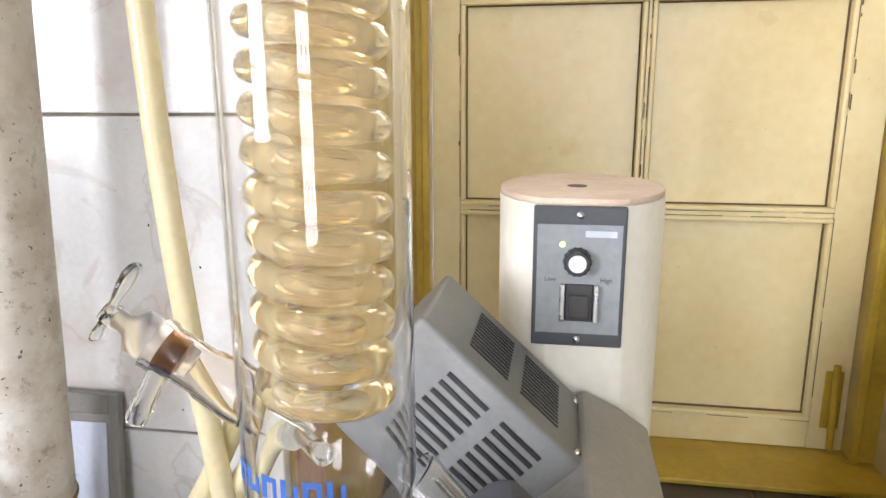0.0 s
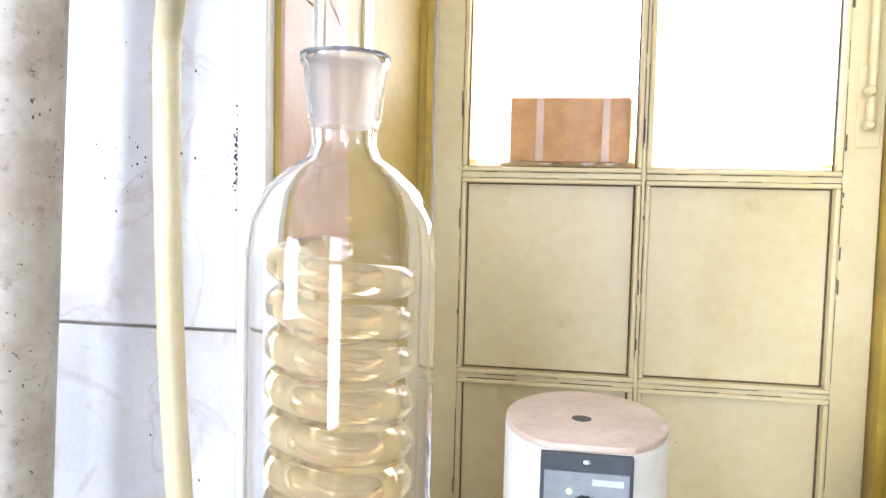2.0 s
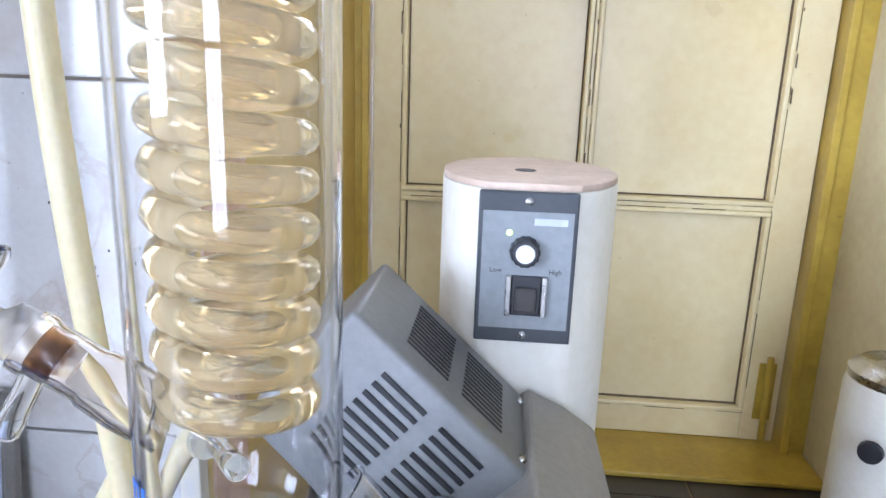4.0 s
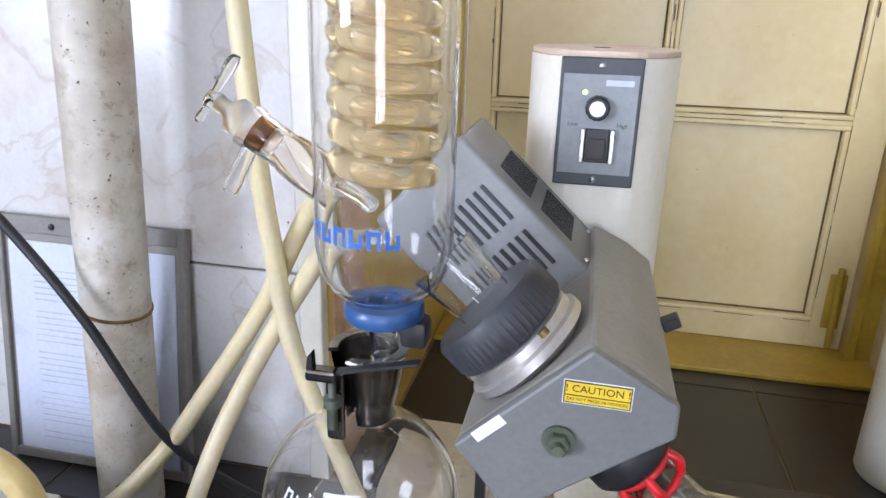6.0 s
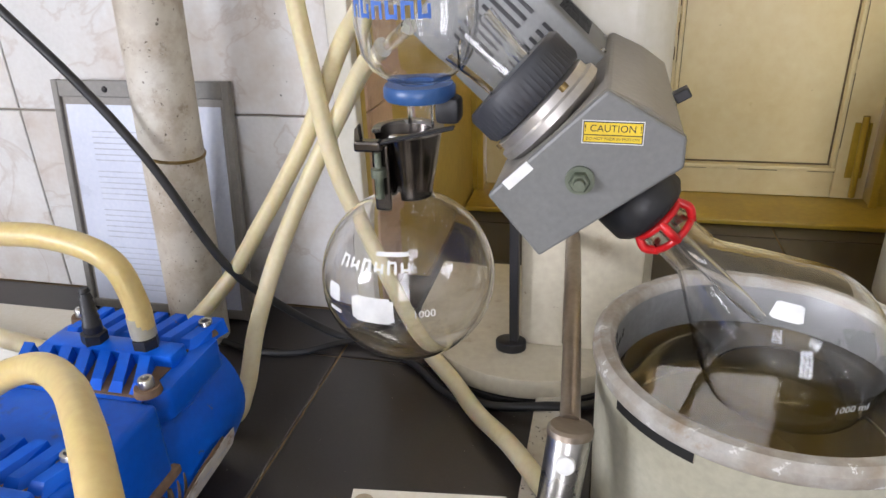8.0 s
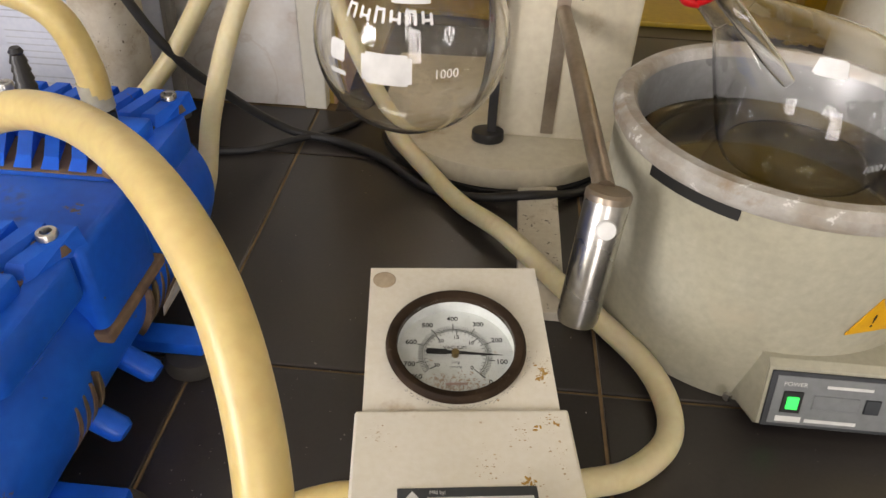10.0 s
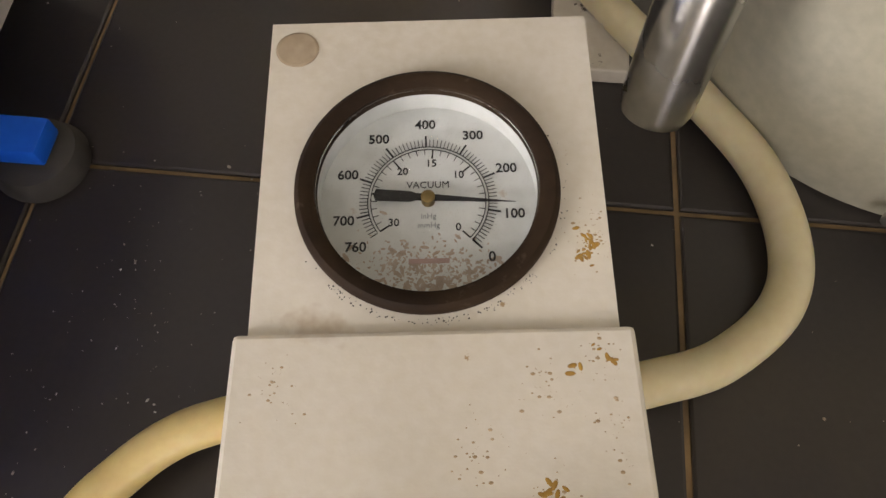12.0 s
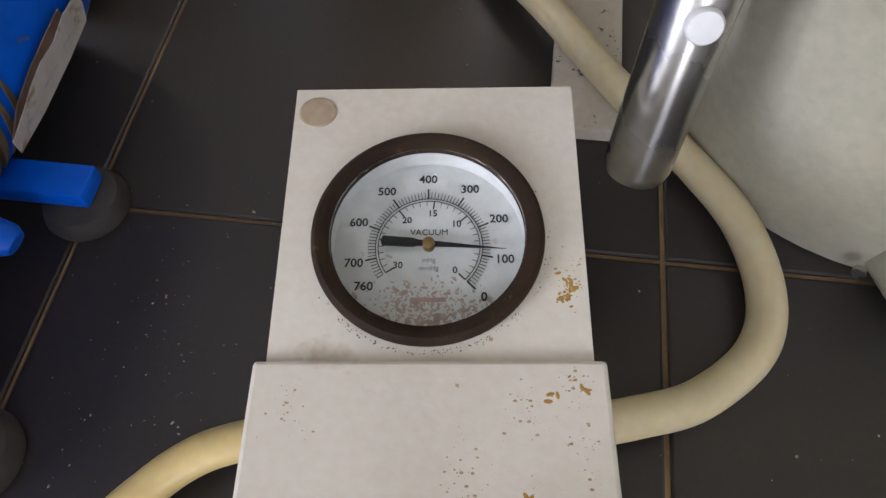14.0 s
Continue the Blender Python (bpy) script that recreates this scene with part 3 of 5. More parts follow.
# ---- rotary evaporator: stand ----
stand = thing("evaporator_stand", "white rotary evaporator column on a round-fronted base", "evaporator stand", place=(0.10, 0.66, 0))
arc = [(0.07 + 0.137 * math.cos(a), 0.685 + 0.137 * math.sin(a)) for a in [math.pi + k * math.pi / 24 for k in range(25)]]
kid("base_plate", slab(arc + [(0.207, 0.815), (-0.067, 0.815)], 0.006, 0.030, 0.003), BASEW, stand, "scuffed cream enamelled base, shade in its colour", 40)
kid("base_rubber", slab([(0.07 + (x - 0.07) * 1.02, 0.685 + (y - 0.685) * 1.02) for x, y in arc] + [(0.208, 0.8155), (-0.068, 0.8155)], 0.0, 0.006), BLACK, stand, "black rubber edge under the base")
CX, CY = 0.1365, 0.709
ring = []
for k in range(48):
    a = 2 * math.pi * k / 48
    x, y = 0.0655 * math.cos(a), 0.080 * math.sin(a)
    ring.append((CX + x, CY + max(y, -0.0715)))
kid("column", slab(ring, 0.030, 0.503, 0.0015), WHITE, stand, "", 30)
kid("column_cap", slab([(CX + (x - CX) * 0.99, CY + (y - CY) * 0.99) for x, y in ring], 0.503, 0.508, 0.001), RUSTY, stand, "dusty beige top plate", 30)
kid("cap_hole", slab([(0.133 + 0.008 * math.cos(a), 0.702 + 0.008 * math.sin(a)) for a in [k * math.pi / 10 for k in range(20)]], 0.5078, 0.5084), RUBBER, stand)
FY = 0.6375
panel = kid("control_panel", box(0.1015, 0.1675, FY - 0.005, FY, 0.398, 0.503, 0.0012), PANELD, stand, "charcoal and grey control panel")
kid("panel_face", box(0.1045, 0.1645, FY - 0.0062, FY - 0.0045, 0.4085, 0.490), PANELG, panel, "mid grey panel face")
for z in (0.4965, 0.4033):
    kid("screw", turned([(0, 0), (0.0028, 0), (0.0028, 0.001), (0.0012, 0.0022), (0, 0.0022)], 14, along((0.1345, FY - 0.0045, z), (0.1345, FY - 1, z))), STEEL, panel, "", 40)
KN = (0.1335, FY - 0.006, 0.4635)
knob = kid("speed_knob", turned([(0, 0), (0.0105, 0), (0.0098, 0.009), (0.0085, 0.010), (0, 0.010)], 28, along(KN, (KN[0], -1, KN[2])), ribs=1, depth=0.0008), BLACK, panel, "black ribbed dial knob with a pale cap", 30)
kid("knob_cap", turned([(0, 0), (0.0065, 0), (0.006, 0.0015), (0, 0.0018)], 24, along((KN[0], KN[1] - 0.0098, KN[2]), (KN[0], -1, KN[2]))), PRINT, panel, "", 40)
kid("pilot_light", turned([(0, 0), (0.0022, 0), (0.0015, 0.002), (0, 0.0024)], 12, along((0.1225, FY - 0.006, 0.4755), (0.1225, -1, 0.4755))), LED, panel, "small lit green pilot light", 40)
kid("brand_bar", box(0.1385, 0.1605, FY - 0.0068, FY - 0.006, 0.4812, 0.4858), GREYINK, panel, "white maker's mark")
sw = kid("rocker_switch", box(0.1255, 0.1455, FY - 0.0085, FY - 0.006, 0.4185, 0.4465, 0.001), BLACK, panel, "black rocker switch between steel guards")
kid("rocker", box(0.128, 0.143, FY - 0.0115, FY - 0.0082, 0.421, 0.439, 0.002), RUBBER, sw)
for x in (0.1235, 0.1475):
    kid("switch_guard", box(x - 0.0018, x + 0.0018, FY - 0.0105, FY - 0.006, 0.4185, 0.4465, 0.0006), STEEL, panel)
kid("low_mark", words("Low", 0.0048, Matrix.Translation((0.1145, FY - 0.0064, 0.4495)) @ FACING), INK, panel)
kid("high_mark", words("High", 0.0048, Matrix.Translation((0.1545, FY - 0.0064, 0.4495)) @ FACING), INK, panel)
kid("guide_rail", box(0.0520, 0.0615, 0.602, 0.615, 0.031, 0.235, 0.001), BLACK, stand, "black guide rail")
kid("rail_foot", slab([(0.0535 + 0.017 * math.cos(a), 0.606 + 0.013 * math.sin(a)) for a in [k * math.pi / 10 for k in range(20)]], 0.030, 0.0415, 0.002), BLACK, stand, "black rubber foot of the guide rail", 40)
kid("front_plate", box(0.0625, 0.188, 0.618, 0.640, 0.030, 0.24, 0.002), BASEW, stand, "cream lower column plate, shade in its colour")
kid("lift_slot", box(0.108, 0.121, 0.6165, 0.6185, 0.036, 0.20), BROWNSTEEL, stand, "dark slot of the lift lever")
lever = kid("lift_lever", sweep([(0.115, 0.625, 0.165), (0.120, 0.55, 0.160), (0.127, 0.42, 0.152), (0.131, 0.345, 0.147)], 0.0072, 14), BROWNSTEEL, stand, "tarnished steel lift lever", 40)
HT, HB = Vector((0.132, 0.333, 0.150)), Vector((0.122, 0.303, 0.064))
kid("lever_end", turned([(0, -0.004), (0.0135, -0.004), (0.015, -0.002), (0.015, 0.002), (0, 0.002)], 28, along(HT, HB) @ Matrix.Diagonal((1.0, 1.35, 1, 1))), BROWNSTEEL, lever, "brown worn end of the lever", 40)
kid("grip", turned([(0, 0.002), (0.0142, 0.002), (0.0145, 0.004), (0.0138, 0.084), (0.0125, 0.0885), (0, 0.0895)], 32, along(HT, HB) @ Matrix.Diagonal((1.0, 1.12, 1, 1))), STEEL, lever, "brushed steel grip", 40)
kid("grip_button", turned([(0, -0.003), (0.0066, -0.003), (0.0066, 0.001), (0.0058, 0.0022), (0, 0.0028)], 24, along((0.1305, 0.3118, 0.1385), (0.1305 + 0.05, 0.3118 - 0.94, 0.1385 + 0.33))), PRINT, lever, "white plastic button", 40)
kid("slide_rail", box(0.088, 0.127, 0.371, 0.556, 0.0005, 0.010, 0.001), DIRTYW, stand, "worn cream slide rail lying on the bench")

# ---- rotary evaporator: drive head ----
A = Vector((0.727, 0, -0.686))          # the drive axis, down to the flask
N = Vector((0.686, 0, 0.727))
AX = Vector((0.084, 0.440, 0.355))      # the middle of the ribbed nut


def on_axis(s):
    return AX + A * s


head = thing("drive_head", "grey tilted drive head with slotted motor housing", "drive head", place=(0.13, 0.5, 0.36))
block = kid("gear_housing", prism([(0.141, 0.365), (0.168, 0.3525), (0.190, 0.337), (0.190, 0.318), (0.103, 0.252), (0.068, 0.294)], 0.394, 0.632, 0.003), HOOD, head, "dusty grey gear housing")
kid("front_cover", prism([(0.142, 0.3655), (0.1905, 0.3375), (0.1905, 0.318), (0.103, 0.2515), (0.0675, 0.294)], 0.386, 0.3945, 0.002), GREY, block, "flat grey front cover")
kid("cover_bolt", join(turned([(0, 0), (0.0095, 0), (0.0095, 0.003), (0, 0.003)], 24, along((0.128, 0.3865, 0.308), (0.128, 0, 0.308))), turned([(0, 0.003), (0.0068, 0.003), (0.0068, 0.008), (0.0058, 0.009), (0, 0.009)], 6, along((0.128, 0.3865, 0.308), (0.128, 0, 0.308))), turned([(0, 0.009), (0.004, 0.009), (0.0035, 0.013), (0, 0.013)], 16, along((0.128, 0.3865, 0.308), (0.128, 0, 0.308)))), GREENBOLT, block, "greenish hexagon bolt with washer")
CM = Matrix.Translation((0.1465, 0.3858, 0.3395)) @ Matrix.Rotation(radians(0.8), 4, "Y") @ FACING
sticker = kid("caution_sticker", plate(0.0375, 0.0148, 0.0003, CM), PRINT, block, "yellow caution sticker")
kid("sticker_field", plate(0.0362, 0.0135, 0.0003, CM @ Matrix.Translation((0, 0, 0.0003))), INK, block)
kid("sticker_yellow", plate(0.0350, 0.0074, 0.0003, CM @ Matrix.Translation((0, 0.0024, 0.0006))), YELLOW, block)
kid("sticker_yellow", plate(0.0350, 0.0040, 0.0003, CM @ Matrix.Translation((0, -0.0040, 0.0006))), YELLOW, block)
kid("caution_word", words("! CAUTION !", 0.0062, CM @ Matrix.Translation((0, 0.0024, 0.00095))), INK, block)
kid("caution_line", words("DO NOT PRESS IN MOTION", 0.0026, CM @ Matrix.Translation((0, -0.0040, 0.00095))), INK, block)
kid("pale_label", box(-0.011, 0.011, -0.0035, 0.0035, 0, 0.0004, 0, 1, Matrix.Translation((0.088, 0.3858, 0.309)) @ Matrix.Rotation(radians(-44), 4, "Y") @ FACING), PRINT, block, "small white label strip")
# motor housing: a box along the axis, slotted on its front and top
O = Vector((0.1400, 0, 0.3585))
HM = Matrix(((A.x, 0, N.x, O.x), (0, 1, 0, 0), (A.z, 0, N.z, O.z), (0, 0, 0, 1)))
motor = kid("motor_housing", box(-0.137, 0.0, 0.526, 0.628, -0.095, 0.0, 0.004, 3, HM), GREY, head, "slotted grey motor housing", 50)
for bank in range(2):
    for k in range(8):
        s0 = -0.101 + bank * 0.0445
        kid("vent_slot", box(s0, s0 + 0.0330, 0.5248, 0.5275, -0.0165 - k * 0.0076, -0.0135 - k * 0.0076, m=HM), INK, motor)
    for k in range(12):
        y = 0.5470 + k * 0.0056
        kid("vent_slot", box(-0.101 + bank * 0.0445, -0.068 + bank * 0.0445, y, y + 0.0024, -0.002, 0.0006, m=HM), INK, motor)
for y in (0.540, 0.614):
    p = HM @ Vector((-0.006, y, 0))
    kid("housing_screw", turned([(0, 0), (0.003, 0), (0.0025, 0.0015), (0, 0.002)], 12, along(p, p + N)), STEEL, motor, "", 40)
kid("locking_pin", box(-0.004, 0.004, -0.006, 0.006, 0, 0.012, 0.001, 1, Matrix.Translation((0.190, 0.500, 0.335)) @ Matrix.Rotation(radians(60), 4, "Y")), BLACK, head, "black locking tab")
kid("ribbed_nut", turned([(0.022, -0.0125), (0.0385, -0.0125), (0.0415, -0.009), (0.0415, 0.009), (0.0395, 0.0125), (0.022, 0.0125)], 120, along(AX, on_axis(1)), ribs=1, depth=0.0011), NUT, head, "black ribbed coupling nut", 50)
kid("flange", turned([(0.0, 0.013), (0.036, 0.013), (0.0395, 0.0155), (0.0395, 0.021), (0.043, 0.0225), (0.043, 0.028), (0.034, 0.034), (0.0, 0.034)], 48, along(AX, on_axis(1))), ALU, head, "stained cast aluminium flange", 35)
for k in range(3):
    a = radians(20 + 120 * k)
    p = along(AX, on_axis(1)) @ Vector((0.039 * math.cos(a), 0.039 * math.sin(a), 0.019))
    kid("flange_screw", turned([(0, 0), (0.0035, 0), (0.0035, 0.004), (0, 0.004)], 12, along(p, p - A)), BRASS, head, "", 40)
kid("lower_ring", turned([(0.0, 0.070), (0.042, 0.076), (0.042, 0.093), (0.034, 0.099), (0, 0.104)], 80, along(AX, on_axis(1)), ribs=1, depth=0.0007), BLACK, head, "black finely ribbed ring", 50)
kid("lower_nut", turned([(0.0, 0.100), (0.025, 0.101), (0.0300, 0.105), (0.0300, 0.124), (0.026, 0.129), (0.015, 0.130)], 80, along(AX, on_axis(1)), ribs=1, depth=0.0007), BLACK, head, "black lower coupling nut", 50)

# ---- condenser ----
cond = thing("condenser", "tall glass condenser with amber-stained coil inside", "condenser", place=(0.009, 0.43, 0.36))
BOT, TOP = Vector((0.0090, 0.430, 0.0)), Vector((0.0110, 0.430, 1.0))
CMX = along(BOT, TOP)
R = 0.0432
body = [(0.0092, 0.318), (0.0102, 0.350), (0.014, 0.3575), (0.024, 0.3610), (0.0335, 0.3680), (0.0400, 0.3790), (R, 0.397), (R, 0.655), (0.0412, 0.670), (0.0345, 0.684), (0.025, 0.693), (0.0165, 0.6985), (0.0145, 0.705), (0.0150, 0.712), (0.0165, 0.716), (0.0185, 0.7385), (0.0200, 0.7400), (0.0200, 0.7425)]
jacket = clear_shadow(kid("jacket", shell(body, 0.0019, 64, CMX), GLASS, cond, "clear glass jacket", 60))
helix = []
for k in range(12 * 20 - 3):
    a = 2 * math.pi * k / 20 + 0.6
    helix.append(CMX @ Vector((0.0272 * math.cos(a), 0.0272 * math.sin(a), 0.655 - 0.0183 * k / 20)))
clear_shadow(kid("coil", sweep(helix, 0.0073, 16, flat=True), COIL, cond, "amber stained glass coil", 60))
clear_shadow(kid("adapter", shell([(0.0140, 0.712), (0.0162, 0.7385), (0.0168, 0.7405), (0.0136, 0.7445)], 0.0014, 40, CMX), FROST, cond, "frosted ground glass cone", 60))
kid("cone_ring", turned([(0.0170, 0.7427), (0.0202, 0.7427), (0.0202, 0.7440), (0.0170, 0.7440)], 44, CMX, close=True), GREY, cond, "thin grey sealing ring", 40)
clear_shadow(kid("adapter_elbow", tube([(0.0092, 0.430, 0.7445), (0.0092, 0.430, 0.762), (0.0092, 0.430, 0.777), (0.0045, 0.4325, 0.793), (-0.008, 0.4385, 0.8035), (-0.022, 0.445, 0.8075), (-0.038, 0.453, 0.8085)], 0.0134, 0.0019, 32, 8), GLASS, cond, "bent glass elbow", 60))
kid("elbow_sleeve", turned([(0.0085, 0), (0.0145, 0), (0.0155, 0.004), (0.0155, 0.020), (0.0140, 0.024), (0.0085, 0.024)], 40, along((-0.034, 0.451, 0.8085), (-0.062, 0.466, 0.8105)), ribs=1, depth=0.0006, close=True), COLLAR, cond, "blue ribbed screw cap", 40)
kid("elbow_barb", sweep([(-0.05, 0.459, 0.8095), (-0.085, 0.480, 0.8155), (-0.112, 0.512, 0.818)], 0.0085, 16, 8), WHITE, cond, "white plastic hose barb", 40)
duct = clear_shadow(kid("vapour_duct", shell([(0.0235, 0.034), (0.0222, 0.044), (0.0208, 0.056), (0.0197, 0.066), (0.0195, 0.086)], 0.0018, 48, along(AX - A * 0.086 + N * 0.0, AX)), GLASS, cond, "wide bent glass vapour duct", 60))
# side inlet with its stopcock
S0, S1 = Vector((-0.018, 0.424, 0.430)), Vector((-0.078, 0.412, 0.474))
clear_shadow(kid("side_arm", shell([(0.0140, 0.0), (0.0145, 0.02), (0.0130, 0.036), (0.0120, 0.038), (0.0120, 0.058), (0.0135, 0.0605), (0.0135, 0.066)], 0.0018, 36, along(S0, S1)), clear("stained_side_arm_glass", (0.97, 0.93, 0.88), 1.30), cond, "short brown-stained glass side arm", 60))
plug = clear_shadow(kid("stopcock", turned([(0, 0.043), (0.0075, 0.044), (0.0095, 0.066), (0.0115, 0.068), (0.0115, 0.075), (0.0055, 0.079), (0.0045, 0.086), (0, 0.088)], 28, along(S0, S1)), FROST, cond, "ground glass stopcock", 60))
kid("brown_grease", turned([(0.0096, 0.050), (0.0099, 0.051), (0.0099, 0.060), (0.0096, 0.061)], 28, along(S0, S1), close=True), clear("brown_seal", (0.35, 0.18, 0.07), 1.4, 0.2), plug, "brown grease ring", 50)
H0 = S0 + (S1 - S0).normalized() * 0.088
HD = (S1 - S0).normalized()
HV = Vector((0.60, -0.10, 0.79)).normalized()
clear_shadow(kid("handle", join(
    turned([(0, -0.004), (0.0050, -0.003), (0.0062, 0.003), (0.0045, 0.009), (0, 0.010)], 20, along(H0 - HD * 0.004, H0 + HD)),
    turned([(0, 0.000), (0.0034, 0.002), (0.0038, 0.010), (0.0056, 0.020), (0.0058, 0.027), (0.0040, 0.031), (0, 0.032)], 20, along(H0 + HD * 0.002, H0 + HD * 0.002 + HV) @ Matrix.Diagonal((1, 0.55, 1, 1))),
    turned([(0, 0.000), (0.0034, 0.002), (0.0036, 0.008), (0.0048, 0.013), (0.0036, 0.017), (0, 0.018)], 20, along(H0 + HD * 0.002, H0 + HD * 0.002 - HV) @ Matrix.Diagonal((1, 0.55, 1, 1)))), THIN, plug, "flat glass stopcock handle", 60))
clear_shadow(kid("spout", shell([(0.0052, 0), (0.0052, 0.02), (0.0058, 0.023), (0.0055, 0.030), (0.0048, 0.031)], 0.0014, 24, along((-0.068, 0.413, 0.455), (-0.084, 0.408, 0.423))), THIN, cond, "stubby glass spout", 60))
clear_shadow(kid("drip_tip", sweep([(-0.02, 0.428, 0.432), (-0.004, 0.428, 0.424), (0.002, 0.428, 0.419)], 0.0028, 10), GLASS, cond, "", 60))
# printed maker's mark on the curved jacket
for k in range(6):
    a = radians(-138 + k * 14.0)
    pm = Matrix.Translation((0.0099 + math.cos(a) * (R + 0.0004), 0.430 + math.sin(a) * (R + 0.0004), 0.4115)) @ Matrix.Rotation(a + math.pi / 2, 4, "Z") @ FACING
    kid("print_bar", plate(0.0026, 0.0115, 0.0002, pm @ Matrix.Translation((-0.0026, 0, 0))), BLUEINK, cond, "blue printed maker's mark bar")
    kid("print_bar", plate(0.0058, 0.0026, 0.0002, pm @ Matrix.Translation((0.0016, 0.0040 - 0.0080 * (k % 2), 0))), BLUEINK, cond, "blue printed maker's mark bar")
    kid("print_bar", plate(0.0022, 0.0090, 0.0002, pm @ Matrix.Translation((0.0034, -0.0012, 0))), BLUEINK, cond, "blue printed maker's mark bar")
kid("collar", turned([(0.0108, 0.3460), (0.0245, 0.3460), (0.0262, 0.3485), (0.0262, 0.3545), (0.0245, 0.3570), (0.0108, 0.3570)], 40, along(Vector((0.0097, 0.430, 0)), Vector((0.0097, 0.430, 1))), close=True), COLLAR, cond, "blue plastic collar", 40)
kid("collar_grip", box(0.022, 0.040, 0.420, 0.440, 0.329, 0.348, 0.004), BLACK, cond, "black thumb grip", 40)

# ---- receiving flask ----
FL = Vector((-0.0055, 0.4345, 0.2055))
flask = thing("receiving_flask", "round-bottomed clear glass receiving flask hanging from the condenser", "flask", place=FL)
FR = 0.0692
FMX = along(FL, FL + Vector((0.10, 0.03, 0.9)))


def ball_profile(r, neck_r, neck_top, n=26):
    pts = []
    stop = math.asin(neck_r * 1.25 / r)
    for k in range(n + 1):
        a = math.pi - (math.pi - stop) * k / n
        pts.append((max(0.0, r * math.sin(a)) if k else 0.0, r * math.cos(a)))
    z = pts[-1][1]
    return pts + [(neck_r * 1.08, z + 0.004), (neck_r, z + 0.010), (neck_r, neck_top - 0.012), (neck_r * 1.12, neck_top - 0.010), (neck_r * 1.12, neck_top)]


clear_shadow(kid("bulb", shell(ball_profile(FR, 0.0135, 0.112), 0.0017, 64, FMX), GLASS, flask, "clear glass bulb", 60))


def on_ball(centre, r, lon, lat):
    """A frame on a sphere: z outwards, y up, x to the right as seen from outside."""
    d = Vector((math.cos(lat) * math.cos(lon), math.cos(lat) * math.sin(lon), math.sin(lat)))
    x = Vector((-math.sin(lon), math.cos(lon), 0))
    y = d.cross(x)
    return Matrix.Translation(Vector(centre) + d * r) @ Matrix((x, y, d)).transposed().to_4x4()


def curved_label(w, h, r, lon, lat, centre, n=12):
    bm = bmesh.new()
    grid = [[bm.verts.new(on_ball(centre, r, lon + (i / n - 0.5) * w / (r * math.cos(lat)), lat + (j / n - 0.5) * h / r).translation) for j in range(n + 1)] for i in range(n + 1)]
    for i in range(n):
        for j in range(n):
            if (i in (0, n - 1)) and (j in (0, n - 1)):
                continue
            bm.faces.new((grid[i][j], grid[i + 1][j], grid[i + 1][j + 1], grid[i][j + 1]))
    bmesh.ops.recalc_face_normals(bm, faces=bm.faces)
    return bm


RO = FR + 0.0003
kid("white_field", curved_label(0.0335, 0.0205, RO, radians(-97), radians(3), FL), PRINT, flask, "white rounded writing field", 60)
kid("volume_mark", words("1000", 0.0085, on_ball(FL, RO, radians(-65), radians(1))), PRINT, flask)
kid("maker_badge", curved_label(0.013, 0.0135, RO, radians(-127), radians(8), FL, 12), PRINT, flask, "white square maker's badge", 60)
kid("maker_bar", curved_label(0.014, 0.0035, RO, radians(-127), radians(-4), FL, 12), PRINT, flask, "", 60)
for k in range(6):
    lon = -121 + k * 9.3
    kid("print_block", curved_label(0.0019, 0.0105 - 0.003 * (k % 2), RO, radians(lon - 2.4), radians(30), FL, 12), PRINT, flask, "white printed maker's mark stroke", 60)
    kid("print_block", curved_label(0.0019, 0.0075, RO, radians(lon + 2.4), radians(29.2), FL, 12), PRINT, flask, "white printed maker's mark stroke", 60)
    kid("print_block", curved_label(0.0060, 0.0017, RO, radians(lon), radians(33.0 - 4.4 * (k % 2)), FL, 12), PRINT, flask, "white printed maker's mark stroke", 60)
kid("print_block", curved_label(0.024, 0.0034, RO, radians(-84), radians(38), FL, 12), PRINT, flask, "white printed maker's mark strip", 60)

clamp = thing("joint_clamp", "shiny steel spring clamp round the flask joint", "clamp", place=(0.003, 0.43, 0.3))
KM = Matrix.Translation((0.0005, 0.436, 0.279))


def open_sector(bm, m, mid, half):
    """Cuts a sector of degrees out of a turned piece, as in a horseshoe clamp."""
    back = m.inverted()
    gone = []
    for f in bm.faces:
        c = back @ f.calc_center_median()
        off = (math.degrees(math.atan2(c.y, c.x)) - mid + 180) % 360 - 180
        if abs(off) < half:
            gone.append(f)
    bmesh.ops.delete(bm, geom=gone, context="FACES")
    bmesh.ops.holes_fill(bm, edges=[e for e in bm.edges if e.is_boundary], sides=12)
    return bm


kid("top_flange", open_sector(turned([(0.0200, 0.0440), (0.0262, 0.0440), (0.0268, 0.0455), (0.0262, 0.0468), (0.0200, 0.0468)], 48, KM, close=True), KM, -128, 26), STEEL, clamp, "bright steel top edge", 40)
kid("cup", open_sector(turned([(0.0135, -0.007), (0.0150, -0.006), (0.0205, 0.018), (0.0250, 0.0438), (0.0243, 0.0438), (0.0196, 0.018), (0.0142, -0.0045), (0.0135, -0.0050)], 48, KM, close=True), KM, -128, 26), DARKSTEEL, clamp, "polished steel cup", 40)
kid("arm", box(-0.004, 0.004, -0.001, 0.001, 0, 0.062, 0.0008, 1, along((-0.018, 0.400, 0.322), (0.034, 0.404, 0.333))), BLACK, clamp, "black spring arm")
kid("jaw", box(-0.0275, -0.008, 0.394, 0.404, 0.318, 0.326, 0.002), DARKSTEEL, clamp)
